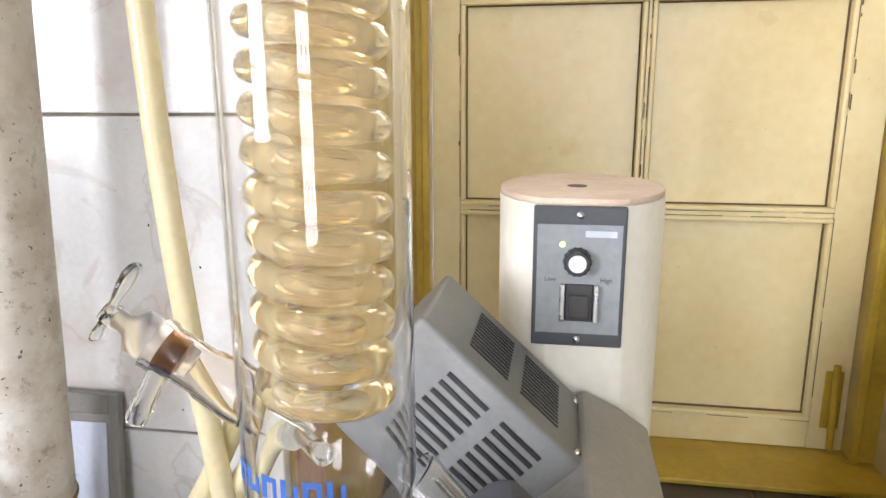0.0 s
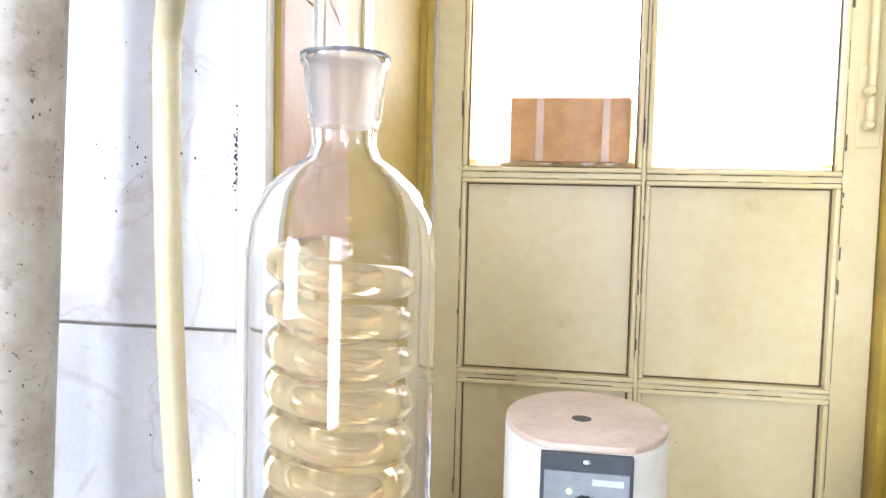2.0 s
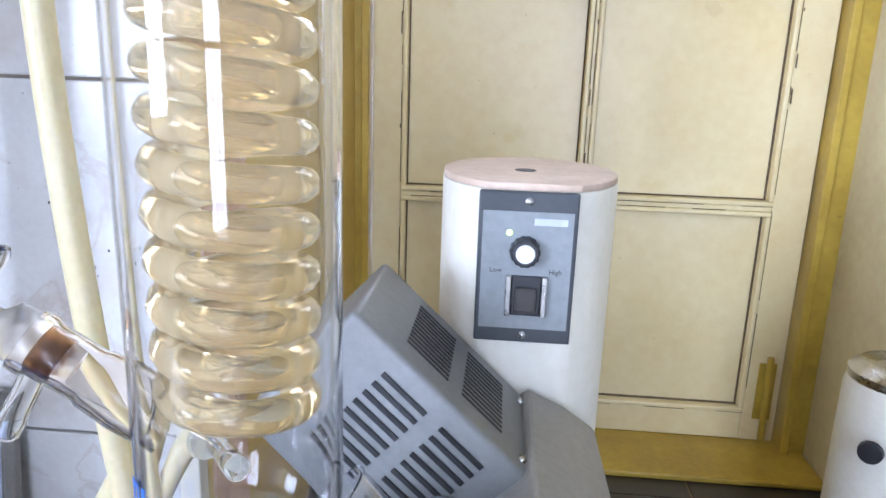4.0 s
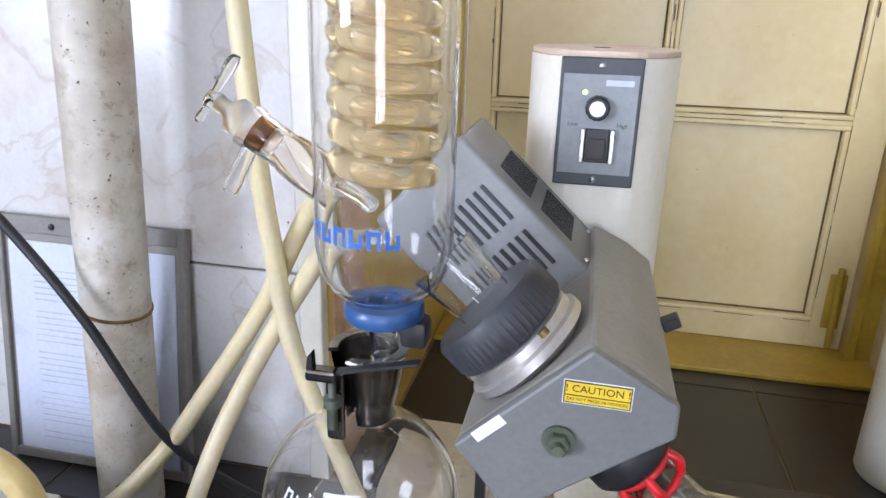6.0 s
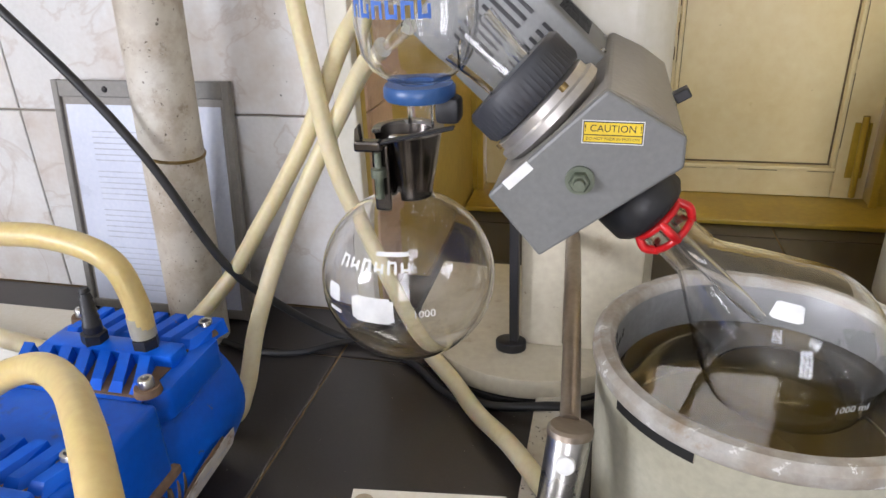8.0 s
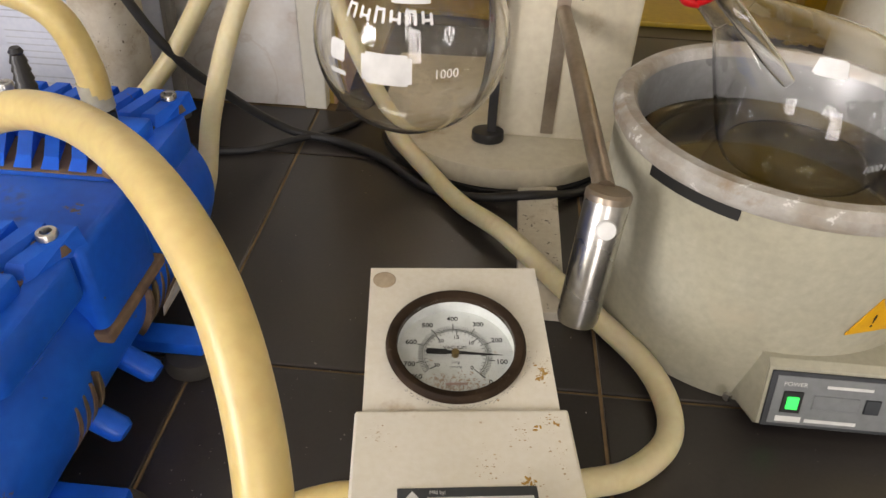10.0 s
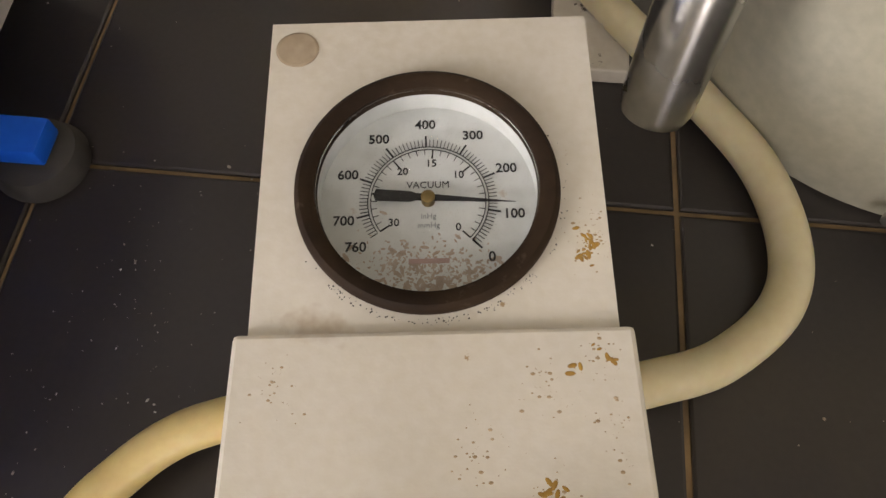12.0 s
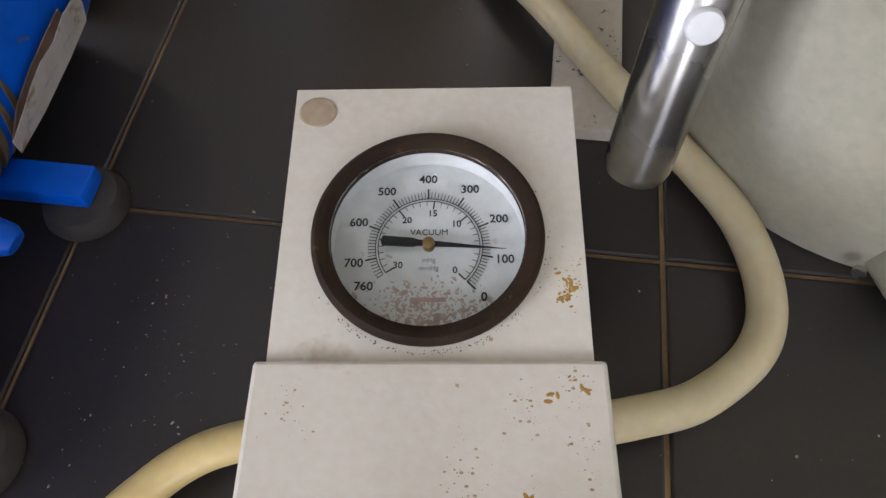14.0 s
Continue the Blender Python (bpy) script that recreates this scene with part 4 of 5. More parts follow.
kid("jaw_tip", prism([(-0.0275, 0.322), (-0.0225, 0.322), (-0.0235, 0.337), (-0.026, 0.334)], 0.396, 0.402), DARKSTEEL, clamp)
kid("clamp_plate", box(-0.019, -0.007, 0.4075, 0.4100, 0.270, 0.319, 0.002), DARKSTEEL, clamp)
kid("clamp_screw", turned([(0, 0), (0.0032, 0), (0.0032, 0.016), (0.0056, 0.016), (0.0056, 0.022), (0.0026, 0.023), (0.0026, 0.034), (0, 0.034)], 20, Matrix.Translation((-0.0130, 0.4025, 0.282))), GREENBOLT, clamp, "greenish thumb screw", 40)

# ---- heating bath ----
BC = Vector((0.2706, 0.4138, 0))
bath = thing("heating_bath", "cream enamelled round heating bath holding water", "water bath", place=BC)
BM = Matrix.Translation(BC) @ Matrix.Diagonal((0.889, 0.889, 0.935, 1))
kid("body", turned([(0.135, 0.0), (0.137, 0.002), (0.1385, 0.060), (0.1395, 0.125), (0.1400, 0.168), (0.1390, 0.172), (0.128, 0.172), (0.127, 0.165), (0.126, 0.030), (0.02, 0.028), (0.0, 0.028), (0.0, 0.004)], 96, BM), BATHW, bath, "", 40)
kid("tank", turned([(0.1275, 0.180), (0.1255, 0.176), (0.1240, 0.070), (0.1180, 0.042), (0.10, 0.034), (0.0, 0.033), (0.0, 0.0315), (0.101, 0.0325), (0.1195, 0.041), (0.1256, 0.070), (0.1268, 0.173)], 96, BM, close=True), TANK, bath, "grey metal tank", 40)
kid("rim", turned([(0.1255, 0.171), (0.142, 0.170), (0.1445, 0.174), (0.1440, 0.181), (0.1385, 0.1855), (0.1300, 0.1855), (0.1258, 0.181)], 96, BM, close=True), LIMESCALE, bath, "limescale crusted rim", 40)
a0, a1 = 3.66, 4.19
sb = bmesh.new()
rows2 = [[sb.verts.new((BC.x + r * math.cos(a0 + (a1 - a0) * k / 14), BC.y + r * math.sin(a0 + (a1 - a0) * k / 14), z)) for k in range(15)] for r, z in ((0.1235, 0.1505), (0.1256, 0.1505), (0.1256, 0.1590), (0.1235, 0.1590))]
for q in range(4):
    for k in range(14):
        sb.faces.new((rows2[q][k], rows2[q][k + 1], rows2[(q + 1) % 4][k + 1], rows2[(q + 1) % 4][k]))
bmesh.ops.recalc_face_normals(sb, faces=sb.faces)
kid("grip_slot", sb, INK, bath, "dark grip slot below the rim")
kid("silt", turned([(0.0, 0.0335), (0.100, 0.0345), (0.1182, 0.0425), (0.1236, 0.072), (0.1246, 0.136), (0.1240, 0.136), (0.1228, 0.072), (0.1175, 0.0435), (0.0995, 0.0352), (0, 0.0345)], 96, BM), SILT, bath, "silty brown film in the tank", 40)
clear_shadow(kid("water", turned([(0.0, 0.034), (0.099, 0.036), (0.117, 0.045), (0.1224, 0.075), (0.1236, 0.138), (0.0, 0.138)], 96, BM), WATER, bath, "still cloudy water", 40))
TMX = Matrix.Translation((BC.x + 0.1238 * math.cos(radians(-72)), BC.y + 0.1238 * math.sin(radians(-72)), 0.088)) @ Matrix.Rotation(radians(18), 4, "Z") @ FACING
tri = bmesh.new()
bmesh.ops.create_circle(tri, segments=3, radius=0.019, cap_ends=True, cap_tris=True, matrix=TMX)
ext = bmesh.ops.extrude_face_region(tri, geom=tri.faces[:])
bmesh.ops.translate(tri, vec=(0, -0.0012, 0), verts=[v for v in ext["geom"] if isinstance(v, bmesh.types.BMVert)])
bmesh.ops.recalc_face_normals(tri, faces=tri.faces)
kid("warning_triangle", tri, ORANGE, bath, "amber warning triangle sticker")
kid("triangle_mark", words("!", 0.016, TMX @ Matrix.Translation((0, 0, 0.0016))), INK, bath)
# control box at the foot of the bath
outline = [(0.262, 0.006), (0.2585, 0.010), (0.2715, 0.053), (0.277, 0.056), (0.34, 0.056), (0.34, 0.006)]
bx = bmesh.new()
rw = [[bx.verts.new((x, y, z)) for y, z in outline] for x in (0.252, 0.47)]
bx.faces.new(rw[0])
bx.faces.new(rw[1][::-1])
for k in range(6):
    bx.faces.new((rw[0][k], rw[1][k], rw[1][(k + 1) % 6], rw[0][(k + 1) % 6]))
bmesh.ops.recalc_face_normals(bx, faces=bx.faces)
for v in bx.verts:
    if v.co.x < 0.3 and v.co.y > 0.3:
        v.co.x -= 0.03
cbox = kid("control_box", bx, BATHW, bath, "cream control box")
tilt = math.atan2(0.043, 0.013)
PM = Matrix.Translation((0.361, 0.2645, 0.0305)) @ Matrix.Rotation(tilt, 4, "X")
kid("fascia", plate(0.214, 0.043, 0.0015, PM, 0.0005), PANELD, cbox, "charcoal fascia")
kid("fascia_face", plate(0.206, 0.037, 0.0006, PM @ Matrix.Translation((0, 0, 0.0014))), PANELG, cbox)
kid("power_bezel", plate(0.013, 0.0165, 0.0014, PM @ Matrix.Translation((-0.0905, -0.001, 0.0018)), 0.0004), INK, cbox)
kid("power_switch", plate(0.0078, 0.0095, 0.0016, PM @ Matrix.Translation((-0.0905, -0.001, 0.0030)), 0.0005), GREENLED, cbox, "lit green power switch")
kid("power_word", words("POWER", 0.0045, PM @ Matrix.Translation((-0.0905, 0.0125, 0.0022))), PRINT, cbox)
kid("heading_bar", plate(0.030, 0.0022, 0.0003, PM @ Matrix.Translation((-0.055, 0.0125, 0.0021))), PRINT, cbox)
kid("maker_bar", plate(0.017, 0.0042, 0.0003, PM @ Matrix.Translation((-0.090, -0.0145, 0.0021))), PRINT, cbox, "white maker's mark")
kid("maker_bar", plate(0.034, 0.0026, 0.0003, PM @ Matrix.Translation((-0.062, -0.0148, 0.0021))), PRINT, cbox)
kid("display", plate(0.030, 0.011, 0.0012, PM @ Matrix.Translation((-0.062, 0.0, 0.0018)), 0.0004), PANELG, cbox, "unlit grey display")
kid("set_button", plate(0.010, 0.011, 0.0016, PM @ Matrix.Translation((-0.038, 0.0, 0.0018)), 0.0004), PANELD, cbox)
kid("corner_screw", turned([(0, 0), (0.0032, 0), (0.0032, 0.003), (0, 0.0035)], 12, along((0.2375, 0.279, 0.012), (0.22, 0.25, 0.014))), STEEL, cbox, "", 40)

bath.location.y += 0.010
cbox.location.y += 0.010

# ---- evaporating flask in the bath ----
ev = thing("evaporating_flask", "round glass evaporating flask dipping into the bath", "flask", place=(0.28, 0.43, 0.19))
EN = on_axis(0.128)
EC = on_axis(0.278)
ER = 0.0660
pear = [(0.0 if k == 0 else ER * math.sin(math.radians(4 * k)), -ER * math.cos(math.radians(4 * k))) for k in range(31)]
pear += [(0.0445, 0.0560), (0.0305, 0.0805), (0.0205, 0.0965), (0.0168, 0.1050), (0.0165, 0.1430), (0.0182, 0.1450), (0.0182, 0.1490)]
clear_shadow(kid("bulb", shell(pear, 0.0017, 64, along(EC, EN)), GLASS, ev, "clear pear-shaped glass bulb", 60))
clear_shadow(kid("vapour_tube", shell([(0.0062, 0.120), (0.0062, 0.225), (0.0045, 0.245)], 0.0009, 24, along(AX, on_axis(1))), GLASS, ev, "thin glass vapour tube", 60))
kid("white_field", curved_label(0.020, 0.0135, 0.0664, radians(-114), radians(50), EC), PRINT, ev, "white writing field", 60)
kid("volume_mark", words("1000 ml", 0.008, on_ball(EC, 0.0665, radians(-66), radians(-6))), PRINT, ev)
kid("neck_frost", shell([(0.0172, 0.134), (0.0174, 0.160), (0.0180, 0.172)], 0.0007, 36, along(AX, on_axis(1))), clear("frosted_joint", (0.98, 0.95, 0.91), 1.12, 0.22), ev, "frosted ground joint", 60)
clip = thing("joint_clip", "red plastic clip on the flask neck", "clip", place=on_axis(0.142))
PX = along(AX, on_axis(1))


def loop(s, start, sweep_deg, r=0.0185, thick=0.0028):
    return sweep([PX @ Vector((r * math.cos(radians(a)), r * math.sin(radians(a)), s)) for a in [start + sweep_deg * k / 12 for k in range(13)]], thick, 10, 2)


kid("ring", loop(0.134, 0, 300), RED, clip, "", 50)
kid("ring", loop(0.150, 10, 290, 0.0165), RED, clip, "", 50)
for a in (20, 100, 170, 240):
    p, q = PX @ Vector((0.0185 * math.cos(radians(a)), 0.0185 * math.sin(radians(a)), 0.133)), PX @ Vector((0.0168 * math.cos(radians(a)), 0.0168 * math.sin(radians(a)), 0.151))
    kid("bridge", sweep([p, (p + q) / 2 + (p - on_axis(0.133)) * 0.25, q], 0.0032, 10, 4), RED, clip, "", 50)
for a in (-30, 335):
    p = PX @ Vector((0.019 * math.cos(radians(a)), 0.019 * math.sin(radians(a)), 0.142))
    kid("finger_loop", turned([(0.0065, -0.0025), (0.0105, -0.0025), (0.0105, 0.0025), (0.0065, 0.0025)], 24, along(p + (p - on_axis(0.142)) * 0.5, p + A), close=True), RED, clip, "", 40)

# ---- vacuum gauge box ----
GM = Matrix.Translation((0.0510, 0.2015, 0)) @ Matrix.Rotation(radians(7.0), 4, "Z")
gauge = thing("vacuum_gauge_box", "ivory metal vacuum controller box with a round gauge", "gauge box", place=(0.05, 0.2, 0))
GZ = 0.0915
CASE_W, CASE_L, CASE_TOP = 0.0542, 0.1110, 0.0980
SLOPE = math.atan2(CASE_TOP - (GZ - 0.003), CASE_L)
GP = GM @ Matrix.Translation((0, 0, GZ - 0.003)) @ Matrix.Rotation(SLOPE, 4, "X")
DIAL_AT, WELL_R = (-0.0012, 0.0465), 0.0362


def dial_plate():
    """The sloping plate with a round opening for the sunken dial."""
    x1, y1 = CASE_W, CASE_L / math.cos(SLOPE)
    corners = [math.atan2(cy - DIAL_AT[1], cx - DIAL_AT[0]) % (2 * math.pi) for cx in (-x1, x1) for cy in (0.0, y1)]
    turns = sorted([2 * math.pi * k / 72 for k in range(72)] + corners)
    bm = bmesh.new()
    rings = []
    for z in (0.0, -0.0016):
        inner, outer = [], []
        for a in turns:
            c, q = math.cos(a), math.sin(a)
            reach = min(((x1 if c > 0 else -x1) - DIAL_AT[0]) / c if abs(c) > 1e-9 else 9, ((y1 if q > 0 else 0.0) - DIAL_AT[1]) / q if abs(q) > 1e-9 else 9)
            inner.append(bm.verts.new((DIAL_AT[0] + WELL_R * c, DIAL_AT[1] + WELL_R * q, z)))
            outer.append(bm.verts.new((DIAL_AT[0] + reach * c, DIAL_AT[1] + reach * q, z)))
        rings.append((inner, outer))
    n = len(turns)
    for i in range(n):
        j = (i + 1) % n
        (a0, b0), (a1, b1) = rings
        for face in ((a0[i], b0[i], b0[j], a0[j]), (a1[j], b1[j], b1[i], a1[i]), (a0[j], a1[j], a1[i], a0[i]), (b0[i], b1[i], b1[j], b0[j])):
            bm.faces.new(face)
    bmesh.ops.recalc_face_normals(bm, faces=bm.faces)
    bmesh.ops.transform(bm, matrix=GP, verts=bm.verts)
    return bm


def case_side(x0, x1):
    bm = prism([(-0.150, 0.002), (-0.150, GZ - 0.0048), (0.0, GZ - 0.0048), (CASE_L, CASE_TOP - 0.0018), (CASE_L, 0.002)], x0, x1)
    bmesh.ops.transform(bm, matrix=GM @ Matrix(((0, 1, 0, 0), (1, 0, 0, 0), (0, 0, 1, 0), (0, 0, 0, 1))), verts=bm.verts)
    bmesh.ops.recalc_face_normals(bm, faces=bm.faces)
    return bm


kid("case", join(dial_plate(), case_side(-CASE_W, -CASE_W + 0.0016), case_side(CASE_W - 0.0016, CASE_W), box(-CASE_W + 0.0016, CASE_W - 0.0016, CASE_L - 0.0018, CASE_L - 0.0002, 0.002, CASE_TOP - 0.0018, 0, 1, GM)), BOXW, gauge, "stained ivory case with a sloping dial plate")
cover = kid("cover", box(-0.0580, 0.0580, -0.152, 0.0, 0.004, GZ, 0.0016, 2, GM), BOXW, gauge, "overlapping ivory front cover")
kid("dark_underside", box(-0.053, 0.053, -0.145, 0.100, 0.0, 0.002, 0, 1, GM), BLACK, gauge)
kid("round_plug", turned([(0, 0), (0.0074, 0), (0.0074, 0.0004), (0.0066, 0.0006), (0, 0.0005)], 28, GP @ Matrix.Translation((-0.0450, 0.1005, -0.0001)) @ Matrix.Diagonal((1.0, 0.95, 1, 1))), BEIGE, gauge, "round beige plug")
DB = GP @ Matrix.Translation((*DIAL_AT, 0.0))
DM = DB @ Matrix.Translation((0, 0, -0.0108))
bezel = kid("bezel", turned([(0.0346, 0.0002), (0.0410, 0.0), (0.0416, 0.0020), (0.0411, 0.0042), (0.0396, 0.0054), (0.0368, 0.0052), (0.0350, 0.0040)], 96, DB, close=True), RIM, gauge, "dark brown grimy bezel", 40)
kid("dial_well", turned([(0.0352, 0.0012), (0.0361, 0.0012), (0.0361, 0.0106), (0.0352, 0.0106)], 72, DM, close=True), DIAL, gauge, "pale sunken wall round the dial", 40)
kid("dial_face", turned([(0, 0.0012), (0.0352, 0.0012), (0.0352, 0.0018), (0, 0.0018)], 64, DM), DIAL, gauge, "pale dial with stains")
clear_shadow(kid("dial_glass", turned([(0, 0.0022), (0.0348, 0.0022), (0.0348, 0.0030), (0, 0.0034)], 64, DB), PANE, gauge, "dusty dial glass", 40))


def scale_angle(v):
    """mmHg on the outer scale to degrees round the dial."""
    return -45 + v / 760 * 259


def tick(r0, r1, deg, w):
    return box(r0, r1, -w / 2, w / 2, 0.00185, 0.00205, 0, 1, DM @ Matrix.Rotation(radians(deg), 4, "Z"))


marks = [tick(0.0198, 0.0226 if k % 10 else 0.0240, scale_angle(k * 10), 0.00022 if k % 10 else 0.0006) for k in range(77)]
marks += [tick(0.0168 if k % 5 else 0.0155, 0.0188, -45 + k * 259 / 30, 0.0002 if k % 5 else 0.0005) for k in range(31)]
kid("scale_marks", join(*marks), INK, gauge, "black scale marks")
for r in (0.0188, 0.0198):
    arcs = [DM @ Vector((r * math.cos(radians(a)), r * math.sin(radians(a)), 0.0020)) for a in range(-45, 216, 3)]
    kid("scale_arc", sweep(arcs, 0.00016, 6, flat=True), INK, gauge)
for v in (0, 100, 200, 300, 400, 500, 600, 700, 760):
    a = radians(scale_angle(v))
    kid("number", words(str(v), 0.0047, DM @ Matrix.Translation((0.0283 * math.cos(a), 0.0283 * math.sin(a), 0.0019)), bold=0.00008), INK, gauge)
for v, deg in ((0, -45), (10, 42), (15, 85), (20, 128), (30, 214)):
    kid("number", words(str(v), 0.0037, DM @ Matrix.Translation((0.0136 * math.cos(radians(deg)), 0.0136 * math.sin(radians(deg)), 0.0019)), bold=0.00006), INK, gauge)
kid("vacuum_word", words("VACUUM", 0.0034, DM @ Matrix.Translation((0, 0.0056, 0.0019))), INK, gauge)
kid("unit_word", words("inHg", 0.0027, DM @ Matrix.Translation((0, -0.0056, 0.0019))), PANELG, gauge)
kid("unit_word", words("mmHg", 0.0027, DM @ Matrix.Translation((0, -0.0088, 0.0019))), PANELG, gauge)
kid("red_bar", box(-0.0065, 0.0065, -0.0218, -0.0202, 0.0019, 0.0021, 0, 1, DM), REDINK, gauge, "faded red maker's mark")
stain = [turned([(0, 0.00181), (random.uniform(0.00012, 0.00055), 0.00181), (0.0001, 0.00187), (0, 0.00187)], 7, DM @ Matrix.Translation((random.gauss(0, 0.0125), random.gauss(-0.0235, 0.0050), 0)) @ Matrix.Rotation(random.uniform(0, 3), 4, "Z") @ Matrix.Diagonal((1.5, 0.8, 1, 1))) for k in range(420)]
stain = [b for b in stain if (DM.inverted() @ list(b.verts)[0].co).xy.length < 0.034]
for k in range(150):
    x, y = random.gauss(0, 0.0150), -0.034 + abs(random.gauss(0, 0.0085))
    if math.hypot(x, y) < 0.0330:
        r = random.uniform(0.0004, 0.0013)
        stain.append(turned([(0, 0.00181), (r, 0.00181), (r * 0.7, 0.00184), (0, 0.00184)], 9, DM @ Matrix.Translation((x, y, k * 0.0000004)) @ Matrix.Rotation(k, 4, "Z") @ Matrix.Diagonal((1.5, 0.6, 1, 1))))
tagged(kid("rust_stain", join(*stain), surface("dial_dirt", (0.46, 0.38, 0.31), (0.34, 0.26, 0.20), 300, 0.9, bump=0), gauge), "rusty dirt inside the dial", kind="stuff")
ND = Matrix.Translation((0, 0, 0)) @ DM @ Matrix.Rotation(radians(-4.5), 4, "Z")
nb = bmesh.new()
nv = [nb.verts.new((x, y, 0.0042)) for x, y in ((0.0285, 0.0), (0.003, 0.0011), (-0.004, 0.0012), (-0.0058, 0.0018), (-0.0170, 0.0020), (-0.0178, 0), (-0.0170, -0.0020), (-0.0058, -0.0018), (-0.004, -0.0012), (0.003, -0.0011))]
nf = nb.faces.new(nv)
nx = bmesh.ops.extrude_face_region(nb, geom=[nf])
bmesh.ops.translate(nb, vec=(0, 0, 0.0005), verts=[v for v in nx["geom"] if isinstance(v, bmesh.types.BMVert)])
bmesh.ops.transform(nb, matrix=ND, verts=nb.verts)
bmesh.ops.recalc_face_normals(nb, faces=nb.faces)
kid("needle", nb, INK, gauge, "black pointer")
kid("needle_hub", turned([(0, 0.0018), (0.0023, 0.0018), (0.0023, 0.0054), (0.0015, 0.006), (0, 0.006)], 18, DM), BRASS, gauge, "brass pointer hub", 40)
PL = GM @ Matrix.Translation((-0.0001, -0.0564, GZ)) @ Matrix.Rotation(radians(0.5), 4, "Z") @ Matrix.Diagonal((0.945, 1.06, 1, 1))
name_plate = kid("name_plate", plate(0.0725, 0.0165, 0.0006, PL), PANELD, cover, "dark maker's plate")
kid("plate_logo", plate(0.0092, 0.0092, 0.0003, PL @ Matrix.Translation((-0.0285, 0, 0.0006)) @ Matrix.Rotation(radians(45), 4, "Z")), PRINT, cover, "white diamond mark")
kid("logo_core", plate(0.0042, 0.0034, 0.0002, PL @ Matrix.Translation((-0.0285, 0, 0.0009)) @ Matrix.Rotation(radians(20), 4, "Z")), PANELD, cover)
kid("small_words", words("Mfd by:", 0.0028, PL @ Matrix.Translation((-0.0155, 0.0058, 0.0007))), PRINT, cover)
kid("maker_bar", plate(0.055, 0.0034, 0.0002, PL @ Matrix.Translation((0.0065, 0.0016, 0.0006))), PRINT, cover, "white maker's name bar")
kid("rule", plate(0.056, 0.0004, 0.0002, PL @ Matrix.Translation((0.0065, -0.0012, 0.0006))), PRINT, cover)
kid("address_bar", plate(0.049, 0.0024, 0.0002, PL @ Matrix.Translation((0.0040, -0.0040, 0.0006))), PRINT, cover, "white small print bar")
KG = GM @ Matrix.Translation((0.0, -0.0830, GZ))
gk = kid("valve_knob", turned([(0, 0), (0.0075, 0), (0.0075, 0.004), (0.0145, 0.005), (0.0152, 0.007), (0.0150, 0.018), (0.0140, 0.0198), (0.0110, 0.0200), (0.0105, 0.0194), (0.0080, 0.0194), (0.0075, 0.0200), (0.0045, 0.0200), (0.004, 0.0194), (0.0015, 0.0194), (0, 0.0198)], 48, KG), BLACK, cover, "black round valve knob with ringed top", 35)
rust = []
for k in range(340):
    x, y = random.choice([(0.047, -0.012), (0.050, -0.030), (0.030, -0.018), (0.012, -0.035), (0.030, -0.048), (0.048, 0.030), (0.048, 0.030), (-0.045, -0.015)])
    x, y = x + random.gauss(0, 0.0040), y + random.gauss(0, 0.0050)
    if abs(x) < 0.053 and y < 0.095:
        flat = GM @ Matrix.Translation((x, y, GZ)) if y < 0.0 else GP @ Matrix.Translation((x, y, 0))
        rust.append(turned([(0, -0.0001), (min(0.0006, random.expovariate(1 / 0.00017) + 0.00007), 0.0), (0, 0.00015)], 7, flat @ Matrix.Diagonal((1.2, 0.8, 1, 1))))
tagged(kid("rust_speckle", join(*rust), surface("rust_brown", (0.55, 0.43, 0.28), (0.40, 0.28, 0.15), 150, 0.9, bump=0.3), gauge), "scattered rust spots", kind="stuff")
patches = []
for x, y, spread, n in ((0.0475, 0.0270, 0.0020, 16), (0.0455, 0.0235, 0.0014, 8), (0.0300, -0.0445, 0.0020, 12), (0.0490, -0.0085, 0.0014, 6), (0.0385, -0.0125, 0.0012, 4)):
    for k in range(n):
        px, py, r = x + random.gauss(0, spread), y + random.gauss(0, spread), random.uniform(0.0003, 0.0011)
        flat = GM @ Matrix.Translation((px, py, GZ)) if y < 0 else GP @ Matrix.Translation((px, py, 0))
        patches.append(turned([(0, -0.0001), (r, 0.0), (r * 0.6, 0.00012), (0, 0.00016)], 8, flat @ Matrix.Rotation(k * 1.7, 4, "Z") @ Matrix.Diagonal((1.5, 0.7, 1, 1))))
tagged(kid("rust_patch", join(*patches), surface("orange_rust", (0.50, 0.29, 0.05), (0.36, 0.20, 0.05), 240, 0.85, bump=0.3), gauge), "orange rust blisters", kind="stuff")
soot = []
for k in range(110):
    a = random.gauss(math.pi * 1.56, 0.62)
    r = 0.0422 + abs(random.gauss(0, 0.0012))
    p = DB @ Vector((r * math.cos(a), r * math.sin(a), 0.0))
    soot.append(turned([(0, -0.0001), (random.uniform(0.0001, 0.00032), 0.0), (0, 0.0002)], 6, Matrix.Translation(p) @ Matrix.Rotation(SLOPE, 4, "X")))
tagged(kid("soot_ring", join(*soot), SOOT, gauge), "black dirt round the bezel", kind="stuff")
for s, p0 in ((1, GM @ Vector((0.0600, -0.010, 0.020))), (-1, GM @ Vector((-0.0600, -0.010, 0.020)))):
    kid("hose_port", turned([(0, 0), (0.0065, 0), (0.0065, 0.012), (0, 0.012)], 16, along(p0 - GM.to_3x3() @ Vector((s * 0.004, 0, 0)), p0 + GM.to_3x3() @ Vector((s, 0, 0)))), BLACK, gauge, "", 40)


